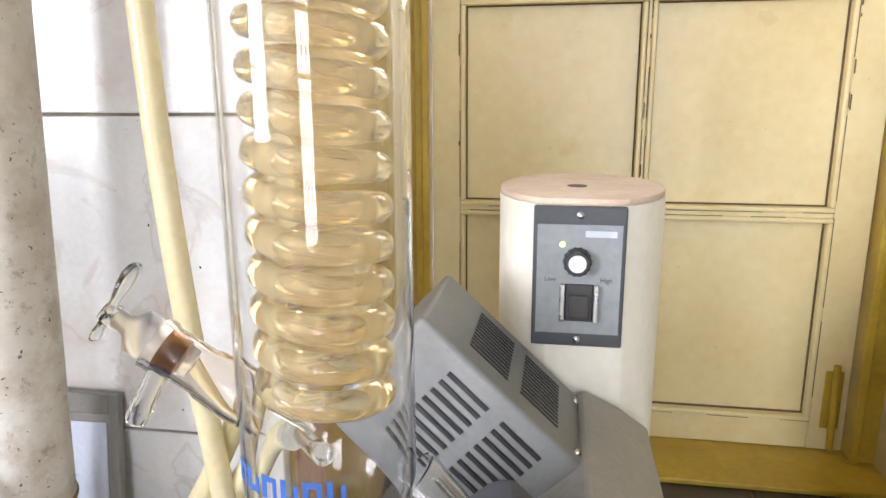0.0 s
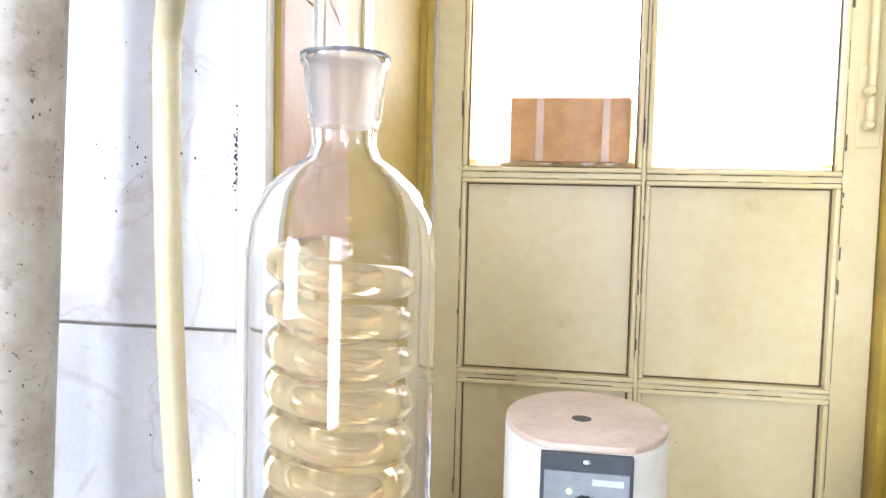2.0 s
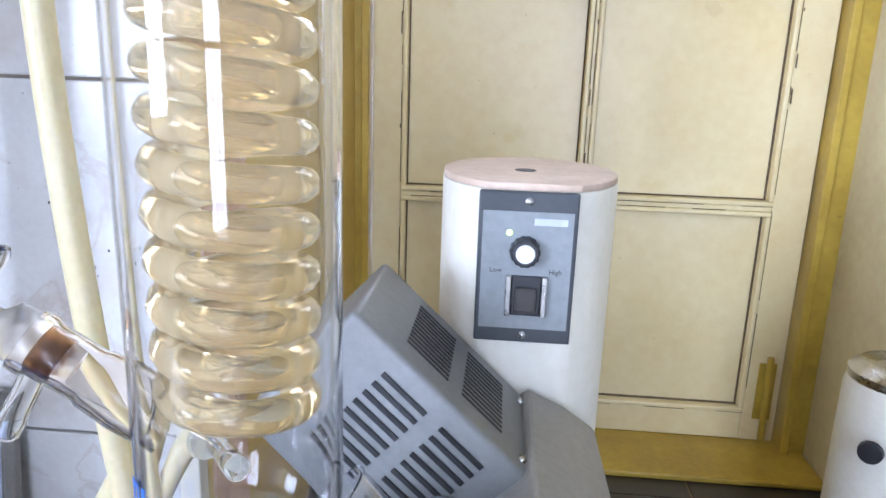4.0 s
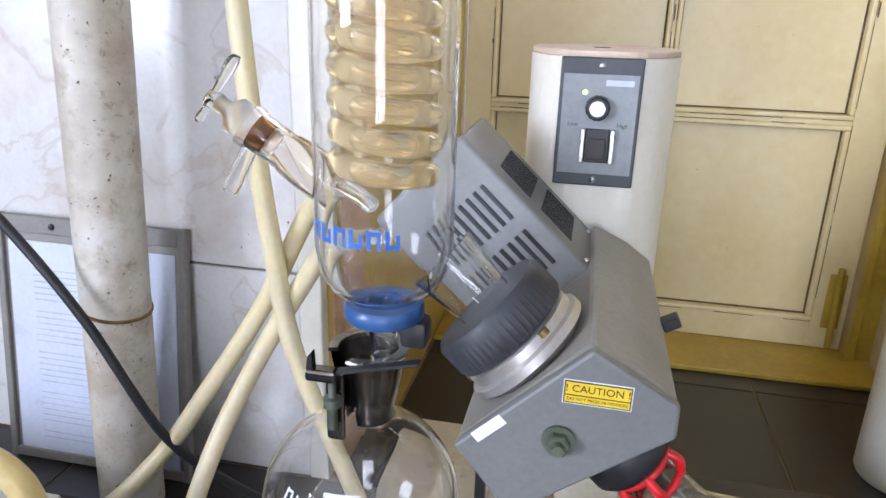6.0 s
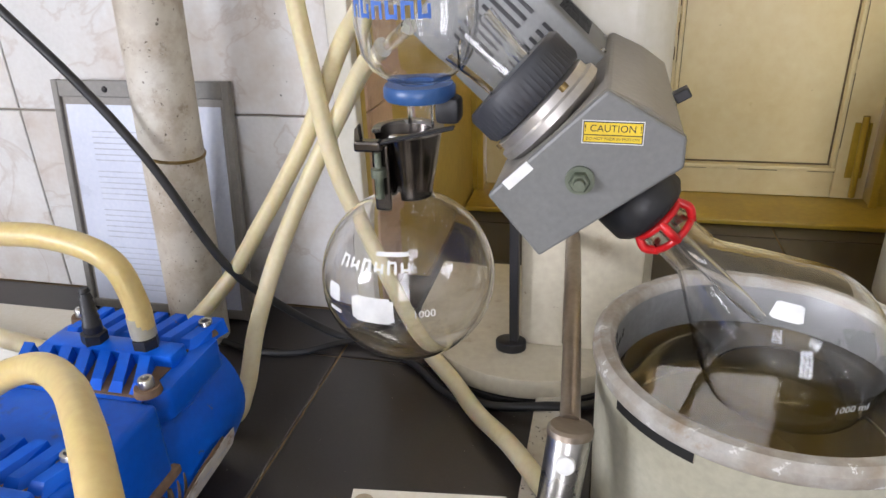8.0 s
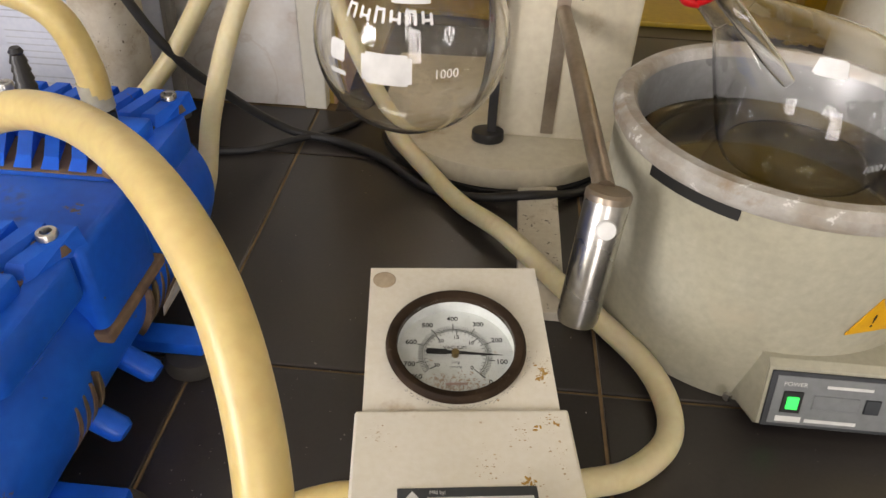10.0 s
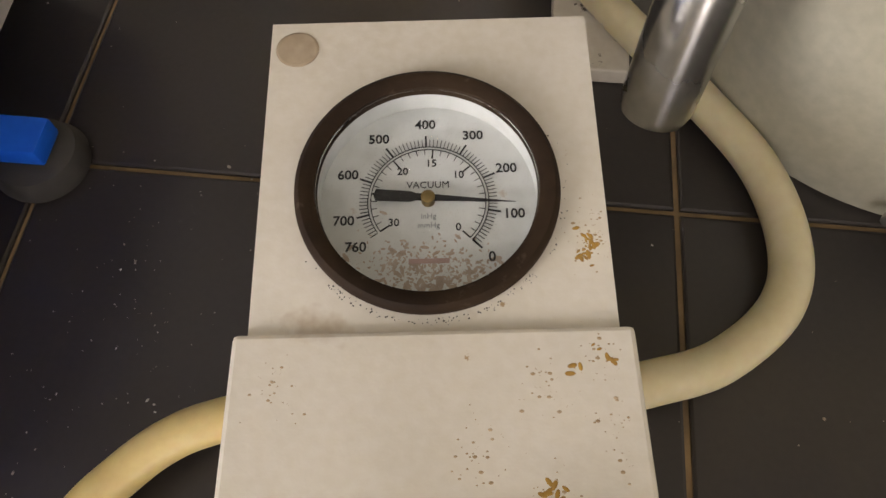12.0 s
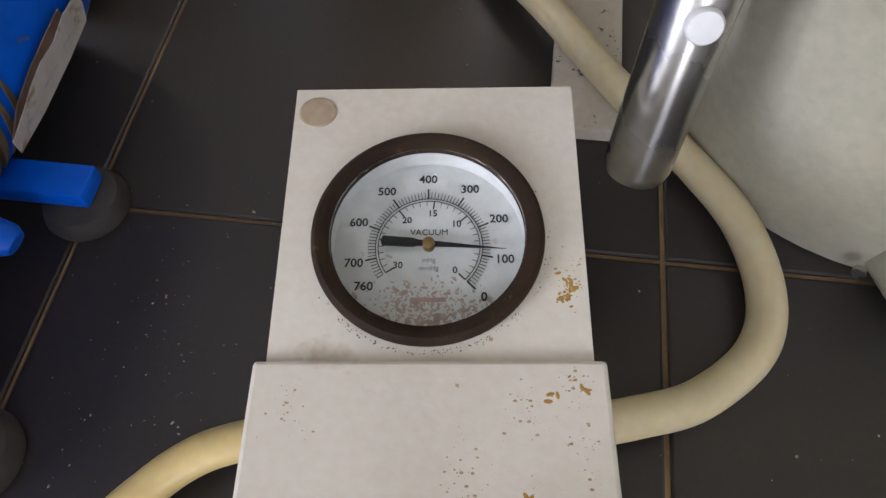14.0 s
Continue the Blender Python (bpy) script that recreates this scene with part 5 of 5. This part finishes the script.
for p, q in (((-0.010, 0.462, 0.412), (-0.060, 0.537, 0.4065)), ((-0.002, 0.452, 0.393), (-0.052, 0.533, 0.3625))):
    clear_shadow(kid("water_port", sweep([p, (Vector(p) + Vector(q)) / 2, q], 0.0062, 16, 4), GLASS, cond, "glass water port", 60))

cond.location.y += 0.010
duct.location.y -= 0.010
# ---- hoses and cables ----
def hose(name, points, material, label, r=0.0090, cuff=0.018):
    ob = tagged(part(name, sweep(points, r, 18, 10), material, None, "", 60), label, "hose", "laboratory hoses")
    if cuff:
        a, b = Vector(points[0]), Vector(points[1])
        d = (b - a).normalized()
        part("hose_end", sweep([a - d * 0.0004, a + d * cuff * 0.5, a + d * cuff], r + 0.0003, 18, 4), CUFF, ob, "greyish stretched hose end", 60)
    return ob


hose("vacuum_hose", [(-0.095, 0.490, 0.8185), (-0.118, 0.520, 0.816), (-0.142, 0.556, 0.800), (-0.156, 0.575, 0.770), (-0.158, 0.58, 0.66), (-0.154, 0.58, 0.54), (-0.145, 0.58, 0.42), (-0.136, 0.58, 0.345), (-0.120, 0.58, 0.24), (-0.082, 0.58, 0.139), (-0.040, 0.570, 0.055), (0.0, 0.553, 0.016), (0.034, 0.510, 0.0115), (0.074, 0.461, 0.019), (0.120, 0.399, 0.0185), (0.158, 0.357, 0.0125), (0.184, 0.321, 0.0105), (0.1935, 0.283, 0.0105), (0.187, 0.253, 0.0105), (0.161, 0.227, 0.012), (0.132, 0.214, 0.016), (0.110, 0.2065, 0.020)], HOSE_PALE, "long yellowed silicone hose from condenser top to gauge box")
hose("water_hose", [(-0.056, 0.531, 0.4075), (-0.085, 0.578, 0.385), (-0.112, 0.60, 0.355), (-0.160, 0.60, 0.262), (-0.222, 0.59, 0.165), (-0.268, 0.578, 0.098), (-0.32, 0.54, 0.045), (-0.385, 0.50, 0.018), (-0.5, 0.50, 0.0105)], HOSE_PALE, "pale silicone water hose slanting down past the pipe")
hose("water_hose", [(-0.048, 0.527, 0.366), (-0.075, 0.562, 0.345), (-0.104, 0.588, 0.310), (-0.150, 0.585, 0.232), (-0.186, 0.555, 0.150), (-0.200, 0.515, 0.085), (-0.200, 0.475, 0.035), (-0.215, 0.455, 0.012), (-0.3, 0.45, 0.0105)], HOSE_PALE, "pale silicone water hose running down beside the pump")
hose("pump_hose", [(-0.219, 0.196, 0.172), (-0.217, 0.198, 0.192), (-0.206, 0.206, 0.216), (-0.182, 0.213, 0.236), (-0.146, 0.208, 0.252), (-0.107, 0.186, 0.262), (-0.071, 0.155, 0.269), (-0.043, 0.127, 0.268), (-0.022, 0.103, 0.255), (-0.008, 0.080, 0.234), (0.000, 0.057, 0.206), (0.001, 0.036, 0.170), (-0.010, 0.016, 0.125), (-0.038, 0.000, 0.072), (-0.085, -0.012, 0.028), (-0.135, -0.026, 0.0105), (-0.165, -0.045, 0.0105), (-0.152, -0.070, 0.0105), (-0.125, -0.055, 0.0105), (-0.108, 0.005, 0.0105), (-0.096, 0.080, 0.0105), (-0.079, 0.138, 0.0115), (-0.062, 0.162, 0.014), (-0.043, 0.177, 0.018), (-0.020, 0.186, 0.020), (-0.008, 0.188, 0.020)], HOSE, "thick amber silicone hose arching from pump to gauge box", 0.0084)
hose("pump_hose", [(-0.206, 0.361, 0.1715), (-0.2065, 0.361, 0.200), (-0.218, 0.362, 0.232), (-0.250, 0.365, 0.246), (-0.300, 0.367, 0.250), (-0.36, 0.369, 0.240), (-0.42, 0.37, 0.20), (-0.46, 0.37, 0.12), (-0.48, 0.37, 0.03), (-0.50, 0.37, 0.0105)], HOSE, "thick amber silicone hose arching off the rear pump head", 0.0098)
hose("waste_hose", [(-0.36, 0.43, 0.085), (-0.43, 0.435, 0.095), (-0.50, 0.44, 0.100), (-0.60, 0.44, 0.100), (-0.66, 0.44, 0.06), (-0.70, 0.44, 0.0105)], HOSE_PALE, "pale hose behind the pump", 0.0095)
tagged(part("power_cable", sweep([(-0.715, 0.56, 0.78), (-0.54, 0.56, 0.51), (-0.478, 0.56, 0.43), (-0.384, 0.56, 0.330), (-0.320, 0.562, 0.245), (-0.262, 0.575, 0.125), (-0.215, 0.60, 0.062), (-0.165, 0.628, 0.012), (-0.11, 0.622, 0.0052), (-0.055, 0.592, 0.0052), (-0.005, 0.545, 0.0052), (0.046, 0.533, 0.0052), (0.10, 0.532, 0.0135), (0.146, 0.555, 0.0052), (0.19, 0.60, 0.0052)], 0.0048, 14, 10), CABLE, None, "", 60), "black rubber power cable sagging down to the bench", "cable")
tagged(part("power_cable", sweep([(-0.30, 0.60, 0.0042), (-0.245, 0.586, 0.0042), (-0.20, 0.592, 0.0042), (-0.165, 0.612, 0.006), (-0.10, 0.67, 0.0042), (-0.075, 0.80, 0.0042)], 0.0040, 12, 10), CABLE, None, "", 60), "thin black cable lying on the bench", "cable")

# ---- vacuum pump ----
pump = thing("vacuum_pump", "blue twin-head diaphragm vacuum pump, dusty and oily", "vacuum pump", place=(-0.235, 0.25, 0))
pump.scale = (1.0, 1.0, 0.945)
UM = Matrix.Translation((-0.238, 0, 0.078))
kid("crankcase", turned([(0, 0.085), (0.055, 0.085), (0.070, 0.093), (0.074, 0.108), (0.074, 0.205), (0.070, 0.215), (0.070, 0.295), (0.074, 0.305), (0.074, 0.405), (0.070, 0.424), (0.055, 0.434), (0, 0.436)], 48, Matrix.Translation((-0.238, 0, 0.078)) @ Matrix.Rotation(radians(-90), 4, "X")), BLUE, pump, "rounded blue crankcase", 40)
kid("motor_box", box(-0.318, -0.163, 0.236, 0.308, 0.085, 0.160, 0.006, 3), BLUE, pump, "blue motor terminal box", 40)
kid("oily_seam", box(-0.3195, -0.1595, 0.2325, 0.3115, 0.088, 0.0965, 0.002), DUST, pump, "oily brown dirt at the foot of the terminal box")


def pump_head(cy):
    cx, w, d, z0 = -0.239, 0.148, 0.112, 0.138
    h = kid("cylinder_head", slab([(cx + sx * (w / 2 - c), cy + sy * (d / 2 - e)) for sx, sy, c, e in ((-1, -1, 0, 0.02), (-1, -1, 0.02, 0), (1, -1, 0.02, 0), (1, -1, 0, 0.02), (1, 1, 0, 0.02), (1, 1, 0.02, 0), (-1, 1, 0.02, 0), (-1, 1, 0, 0.02))], z0 - 0.009, z0 + 0.021, 0.004), BLUE, pump, "blue finned cylinder head", 40)
    kid("head_dust", box(cx - w / 2 + 0.014, cx + w / 2 - 0.014, cy - d / 2 + 0.006, cy + d / 2 - 0.006, z0 + 0.020, z0 + 0.0222), DUST, h, "brown dust between the fins")
    for side in (-1, 1):
        for k in range(7):
            x = cx - 0.060 + k * 0.0180
            y0, y1 = (cy - d / 2 + 0.004, cy - 0.011) if side < 0 else (cy + 0.011, cy + d / 2 - 0.004)
            fin = bmesh.new()
            sk = -0.014
            vs = [fin.verts.new(v) for v in ((x, y0, z0 + 0.018), (x + 0.0132, y0, z0 + 0.018), (x + 0.0132 - sk * side, y1, z0 + 0.018), (x - sk * side, y1, z0 + 0.018), (x + 0.0014, y0 + 0.010, z0 + 0.0285), (x + 0.0112, y0 + 0.010, z0 + 0.0285), (x + 0.0112 - sk * side, y1 - 0.001, z0 + 0.0330), (x + 0.0014 - sk * side, y1 - 0.001, z0 + 0.0330))]
            for q in ((0, 1, 2, 3), (4, 5, 6, 7), (0, 1, 5, 4), (1, 2, 6, 5), (2, 3, 7, 6), (3, 0, 4, 7)):
                fin.faces.new([vs[i] for i in q])
            bmesh.ops.recalc_face_normals(fin, faces=fin.faces)
            kid("fin", fin, BLUE, h)
    kid("port_bridge", box(cx - 0.058, cx + 0.062, cy - 0.011, cy + 0.011, z0 + 0.018, z0 + 0.0325, 0.003), BLUE, h, "", 40)
    for sx in (-1, 1):
        for sy in (-1, 1):
            bx_, by_ = cx + sx * (w / 2 - 0.013), cy + sy * (d / 2 - 0.014)
            kid("bolt_seat", turned([(0, 0), (0.0105, 0), (0.0095, 0.006), (0, 0.006)], 18, Matrix.Translation((bx_, by_, z0 + 0.0215))), DUST, h, "dusty bolt seat", 40)
            kid("bolt", turned([(0.0024, 0.006), (0.0058, 0.006), (0.0058, 0.0125), (0.0052, 0.0135), (0.0032, 0.0135), (0.0024, 0.010)], 20, Matrix.Translation((bx_, by_, z0 + 0.0215)), close=True), STEEL, h, "steel socket bolt", 40)
    kid("barrel", turned([(0.052, 0.07)] + [(0.056 - 0.004 * (k % 2), 0.078 + k * 0.0068) for k in range(8)] + [(0.056, 0.1315)], 40, Matrix.Translation((cx, cy, 0)) @ Matrix.Diagonal((1.18, 0.95, 1, 1))), BLUE, pump, "grooved blue cylinder barrel", 40)
    return h


rear, front = pump_head(0.360), pump_head(0.195)


def barb(x, y, base, top, parent, lean=(0.0, 0.0)):
    m = along((x, y, base), (x + lean[0], y + lean[1], base + 1))
    kid("fitting_nut", turned([(0, 0), (0.0105, 0), (0.0105, 0.010), (0.0085, 0.011), (0, 0.011)], 6, m), BLACK, parent, "black hexagon hose fitting")
    prof = [(0, 0.011), (0.0075, 0.011), (0.0075, 0.018)]
    n = 5
    step = (top - base - 0.022) / n
    for k in range(n):
        z = 0.018 + k * step
        prof += [(0.0076 - 0.0005 * k, z), (0.0058 - 0.0005 * k, z + step * 0.92)]
    kid("hose_barb", turned(prof + [(0.0048, top - base - 0.003), (0.003, top - base), (0, top - base)], 20, m), BLACK, parent, "ribbed black hose barb", 30)


barb(-0.254, 0.361, 0.169, 0.222, rear, (0.05, 0.0))
barb(-0.206, 0.361, 0.169, 0.200, rear)
barb(-0.219, 0.196, 0.169, 0.200, front)
barb(-0.272, 0.196, 0.169, 0.215, front)
for y0 in (0.190, 0.290):
    for k in range(4):
        # curved cooling slots over the side of the crankcase
        slot = bmesh.new()
        rows3 = [[slot.verts.new((-0.238 + r * math.cos(radians(-38 + 5 * i)), y0 + k * 0.0088 + dy * (0.35 + 0.65 * math.sin(math.pi * i / 8)), 0.078 + r * math.sin(radians(-38 + 5 * i)))) for i in range(9)] for r, dy in ((0.0690, -0.0021), (0.0745, -0.0021), (0.0745, 0.0021), (0.0690, 0.0021))]
        for q in range(4):
            for i in range(8):
                slot.faces.new((rows3[q][i], rows3[q][i + 1], rows3[(q + 1) % 4][i + 1], rows3[(q + 1) % 4][i]))
        for i in (0, 8):
            slot.faces.new([rows3[q][i] for q in range(4)])
        bmesh.ops.recalc_face_normals(slot, faces=slot.faces)
        kid("louvre", slot, GRIME if k % 2 else DUST, pump)
for y in (0.298, 0.165):
    kid("foot_bar", box(-0.31, -0.138, y - 0.010, y + 0.010, 0.016, 0.028, 0.002), BLUE, pump, "blue mounting bar", 40)
    for x in (-0.150, -0.318):
        kid("rubber_foot", turned([(0, 0), (0.0215, 0), (0.0225, 0.004), (0.019, 0.012), (0.009, 0.016), (0, 0.016)], 28, Matrix.Translation((x, y, 0))), RUBBER, pump, "grey rubber foot", 40)
for y in (0.214, 0.262):
    kid("lug", turned([(0, 0), (0.0085, 0), (0.0085, 0.026), (0.006, 0.030), (0, 0.030)], 18, along((-0.182, y, 0.044), (-0.15, y - 0.006, 0.030))), BLUE, pump, "blue casting lug", 40)
LM = Matrix.Translation((-0.1630, 0.345, 0.0575)) @ Matrix.Rotation(radians(90), 4, "Z") @ Matrix.Rotation(radians(104), 4, "X")
ragged = [(-0.043, -0.016), (-0.045, -0.004), (-0.030, 0.001), (-0.018, 0.006), (-0.006, 0.009), (0.010, 0.008), (0.024, 0.013), (0.041, 0.012), (0.044, 0.002), (0.043, -0.010), (0.020, -0.014), (-0.015, -0.017)]
paper = prism(ragged, 0.0, 0.0006)
bmesh.ops.transform(paper, matrix=LM @ Matrix.Rotation(radians(-90), 4, "X"), verts=paper.verts)
kid("torn_label", paper, OLDPAPER, pump, "torn dirty white paper label")
scorch = prism([(-0.044, -0.003), (-0.030, 0.002), (-0.018, 0.007), (-0.006, 0.010), (0.010, 0.009), (0.024, 0.014), (0.022, 0.019), (0.004, 0.017), (-0.014, 0.014), (-0.032, 0.008)], 0.0002, 0.0009)
bmesh.ops.transform(scorch, matrix=LM @ Matrix.Rotation(radians(-90), 4, "X"), verts=scorch.verts)
kid("glue_stain", scorch, DUST, pump, "brown glue left by the torn label")
for x0, x1, z in ((-0.034, -0.018, -0.008), (-0.010, 0.006, -0.004), (0.014, 0.028, -0.001)):
    kid("pen_bar", box(x0, x1, z - 0.0005, z + 0.0005, 0.0006, 0.0008, 0, 1, LM), GREYINK, pump)
crate = thing("white_tray", "scuffed white plastic tray behind the pump", "tray", place=(-0.5, 0.47, 0))
kid("tray_body", box(-0.66, -0.335, 0.455, 0.50, 0.0, 0.082, 0.004), WHITE, crate, "", 40)
kid("tray_lip", box(-0.665, -0.330, 0.45, 0.508, 0.082, 0.090, 0.002), BOXW, crate, "", 40)

# ---- white canister near the door ----
can = thing("white_canister", "white cylindrical canister beside the door", "canister", place=(0.612, 1.0, NICHE_Z))
kid("canister_body", turned([(0, 0), (0.062, 0), (0.064, 0.004), (0.064, 0.298), (0.060, 0.309), (0, 0.309)], 48, Matrix.Translation((0.612, 1.0, NICHE_Z))), WHITE, can, "", 40)
kid("canister_lid", turned([(0, 0.3095), (0.0615, 0.3095), (0.0615, 0.319), (0.05, 0.329), (0.02, 0.335), (0, 0.3355)], 48, Matrix.Translation((0.612, 1.0, NICHE_Z))), STEEL, can, "grey metal lid", 40)
kid("canister_button", turned([(0, 0), (0.014, 0), (0.013, 0.006), (0, 0.008)], 24, along((0.560, 0.949, 0.165), (0.535, 0.915, 0.165))), BLACK, can, "black round button", 40)

# ---- dirt specks on tile wall and bench ----
specks = []
for k in range(90):
    x, z = random.uniform(-0.30, -0.16), random.choice([random.uniform(0.28, 0.86), random.gauss(0.71, 0.02)])
    r = random.choice([0.0003, 0.0004, 0.0005, 0.0007, 0.0011])
    specks.append(turned([(0, 0), (r, 0), (0, 0.0004)], 7, along((x, WALL_Y - 0.0081, z), (x, -5, z)) @ Matrix.Diagonal((0.8, 1.3, 1, 1))))
for k in range(70):
    x, z = -0.167 + random.gauss(0, 0.0016), 0.715 + random.gauss(0, 0.016)
    specks.append(turned([(0, 0), (random.uniform(0.0004, 0.0012), 0), (0, 0.0004)], 7, along((x, WALL_Y - 0.0081, z), (x, -5, z))))
for x, z, r in ((-0.215, 0.412, 0.0019), (-0.201, 0.427, 0.0012), (-0.226, 0.375, 0.0009)):
    specks.append(turned([(0, 0), (r, 0), (0, 0.0005)], 9, along((x, WALL_Y - 0.0081, z), (x, -5, z)) @ Matrix.Diagonal((0.8, 1.2, 1, 1))))
tagged(part("wall_specks", join(*specks), SOOT), "black dirt specks on the wall tiles", "dirt", kind="stuff")
crumbs = []
for k in range(420):
    x, y = random.uniform(-0.2, 0.5), random.uniform(0.02, 0.62)
    if k % 3 == 0:
        x, y = random.gauss(-0.085, 0.03), random.gauss(0.22, 0.05)
    r = min(0.0008, random.expovariate(1 / 0.00014) + 0.00010)
    crumbs.append(turned([(0, 0), (r, 0), (0, 0.0005)], 6, Matrix.Translation((x, y, 0.0001)) @ Matrix.Rotation(k, 4, "Z") @ Matrix.Diagonal((random.uniform(0.6, 1.8), 1, 1, 1))))
tagged(part("bench_crumbs", join(*crumbs), LIMESCALE), "pale crumbs and dust on the black bench", "dirt", kind="stuff")

# ---- tiles ----
bench_top = bpy.data.objects["bench_top"]
G = 0.0029


def tile_mesh(name, w, d, t, material, chamfer=0.0012):
    bm = bmesh.new()
    lo = [bm.verts.new((sx * w / 2, sy * d / 2, -t)) for sx, sy in ((-1, -1), (1, -1), (1, 1), (-1, 1))]
    mid = [bm.verts.new((sx * w / 2, sy * d / 2, -chamfer * 0.6)) for sx, sy in ((-1, -1), (1, -1), (1, 1), (-1, 1))]
    hi = [bm.verts.new((sx * (w / 2 - chamfer), sy * (d / 2 - chamfer), 0)) for sx, sy in ((-1, -1), (1, -1), (1, 1), (-1, 1))]
    bm.faces.new(hi)
    for a, b in ((lo, mid), (mid, hi)):
        for i in range(4):
            bm.faces.new((a[i], a[(i + 1) % 4], b[(i + 1) % 4], b[i]))
    bmesh.ops.recalc_face_normals(bm, faces=bm.faces)
    me = bpy.data.meshes.new(name)
    bm.to_mesh(me)
    bm.free()
    me.materials.append(material)
    return me


meshes = {}


def lay(x0, x1, y0, y1, m, parent, material, name="tile"):
    key = (round(x1 - x0, 4), round(y1 - y0, 4), material.name)
    if key not in meshes:
        meshes[key] = tile_mesh(name, x1 - x0 - G, y1 - y0 - G, 0.006, material)
    ob = new(name, meshes[key])
    ob.parent = parent
    ob.matrix_basis = m @ Matrix.Translation(((x0 + x1) / 2, (y0 + y1) / 2, random.uniform(-0.0003, 0.0)))


for i in range(-6, 7):
    for j in range(-1, 5):
        x0, x1, y0, y1 = -0.15 + 0.3 * i, 0.15 + 0.3 * i, 0.3 * j, 0.3 * j + 0.3
        if y0 > 0.65:
            continue
        lay(max(x0, -1.95), min(x1, 2.05), y0, min(y1, WALL_Y - 0.008), Matrix(), bench_top, TILE_B)
for i in range(0, 3):
    for y0, y1, zz in ((WALL_Y - 0.008, 0.82, 0), (0.822, 0.9, NICHE_Z), (0.9, 1.2, NICHE_Z), (1.2, 1.42, NICHE_Z)):
        x0, x1 = -0.15 + 0.3 * i, min(0.15 + 0.3 * i, NICHE_X1 - 0.011)
        lay(max(x0, NICHE_X0 + 0.014), x1, y0, y1, Matrix.Translation((0, 0, zz)), bench_top, TILE_B)
wall_north = bpy.data.objects["wall_north"]
WM = Matrix.Translation((0, WALL_Y - 0.008, 0)) @ FACING
for i in range(5):
    for k in range(-1, 7):
        z0 = 0.2595 + 0.304 * (k - 1)
        lay(NICHE_X0 - 0.019 - 0.44 * (i + 1), NICHE_X0 - 0.019 - 0.44 * i, max(z0, 0.0), max(z0, 0.0) + (0.304 if z0 >= 0 else 0.2595), WM, wall_north, TILE_W) if z0 > -0.1 else None
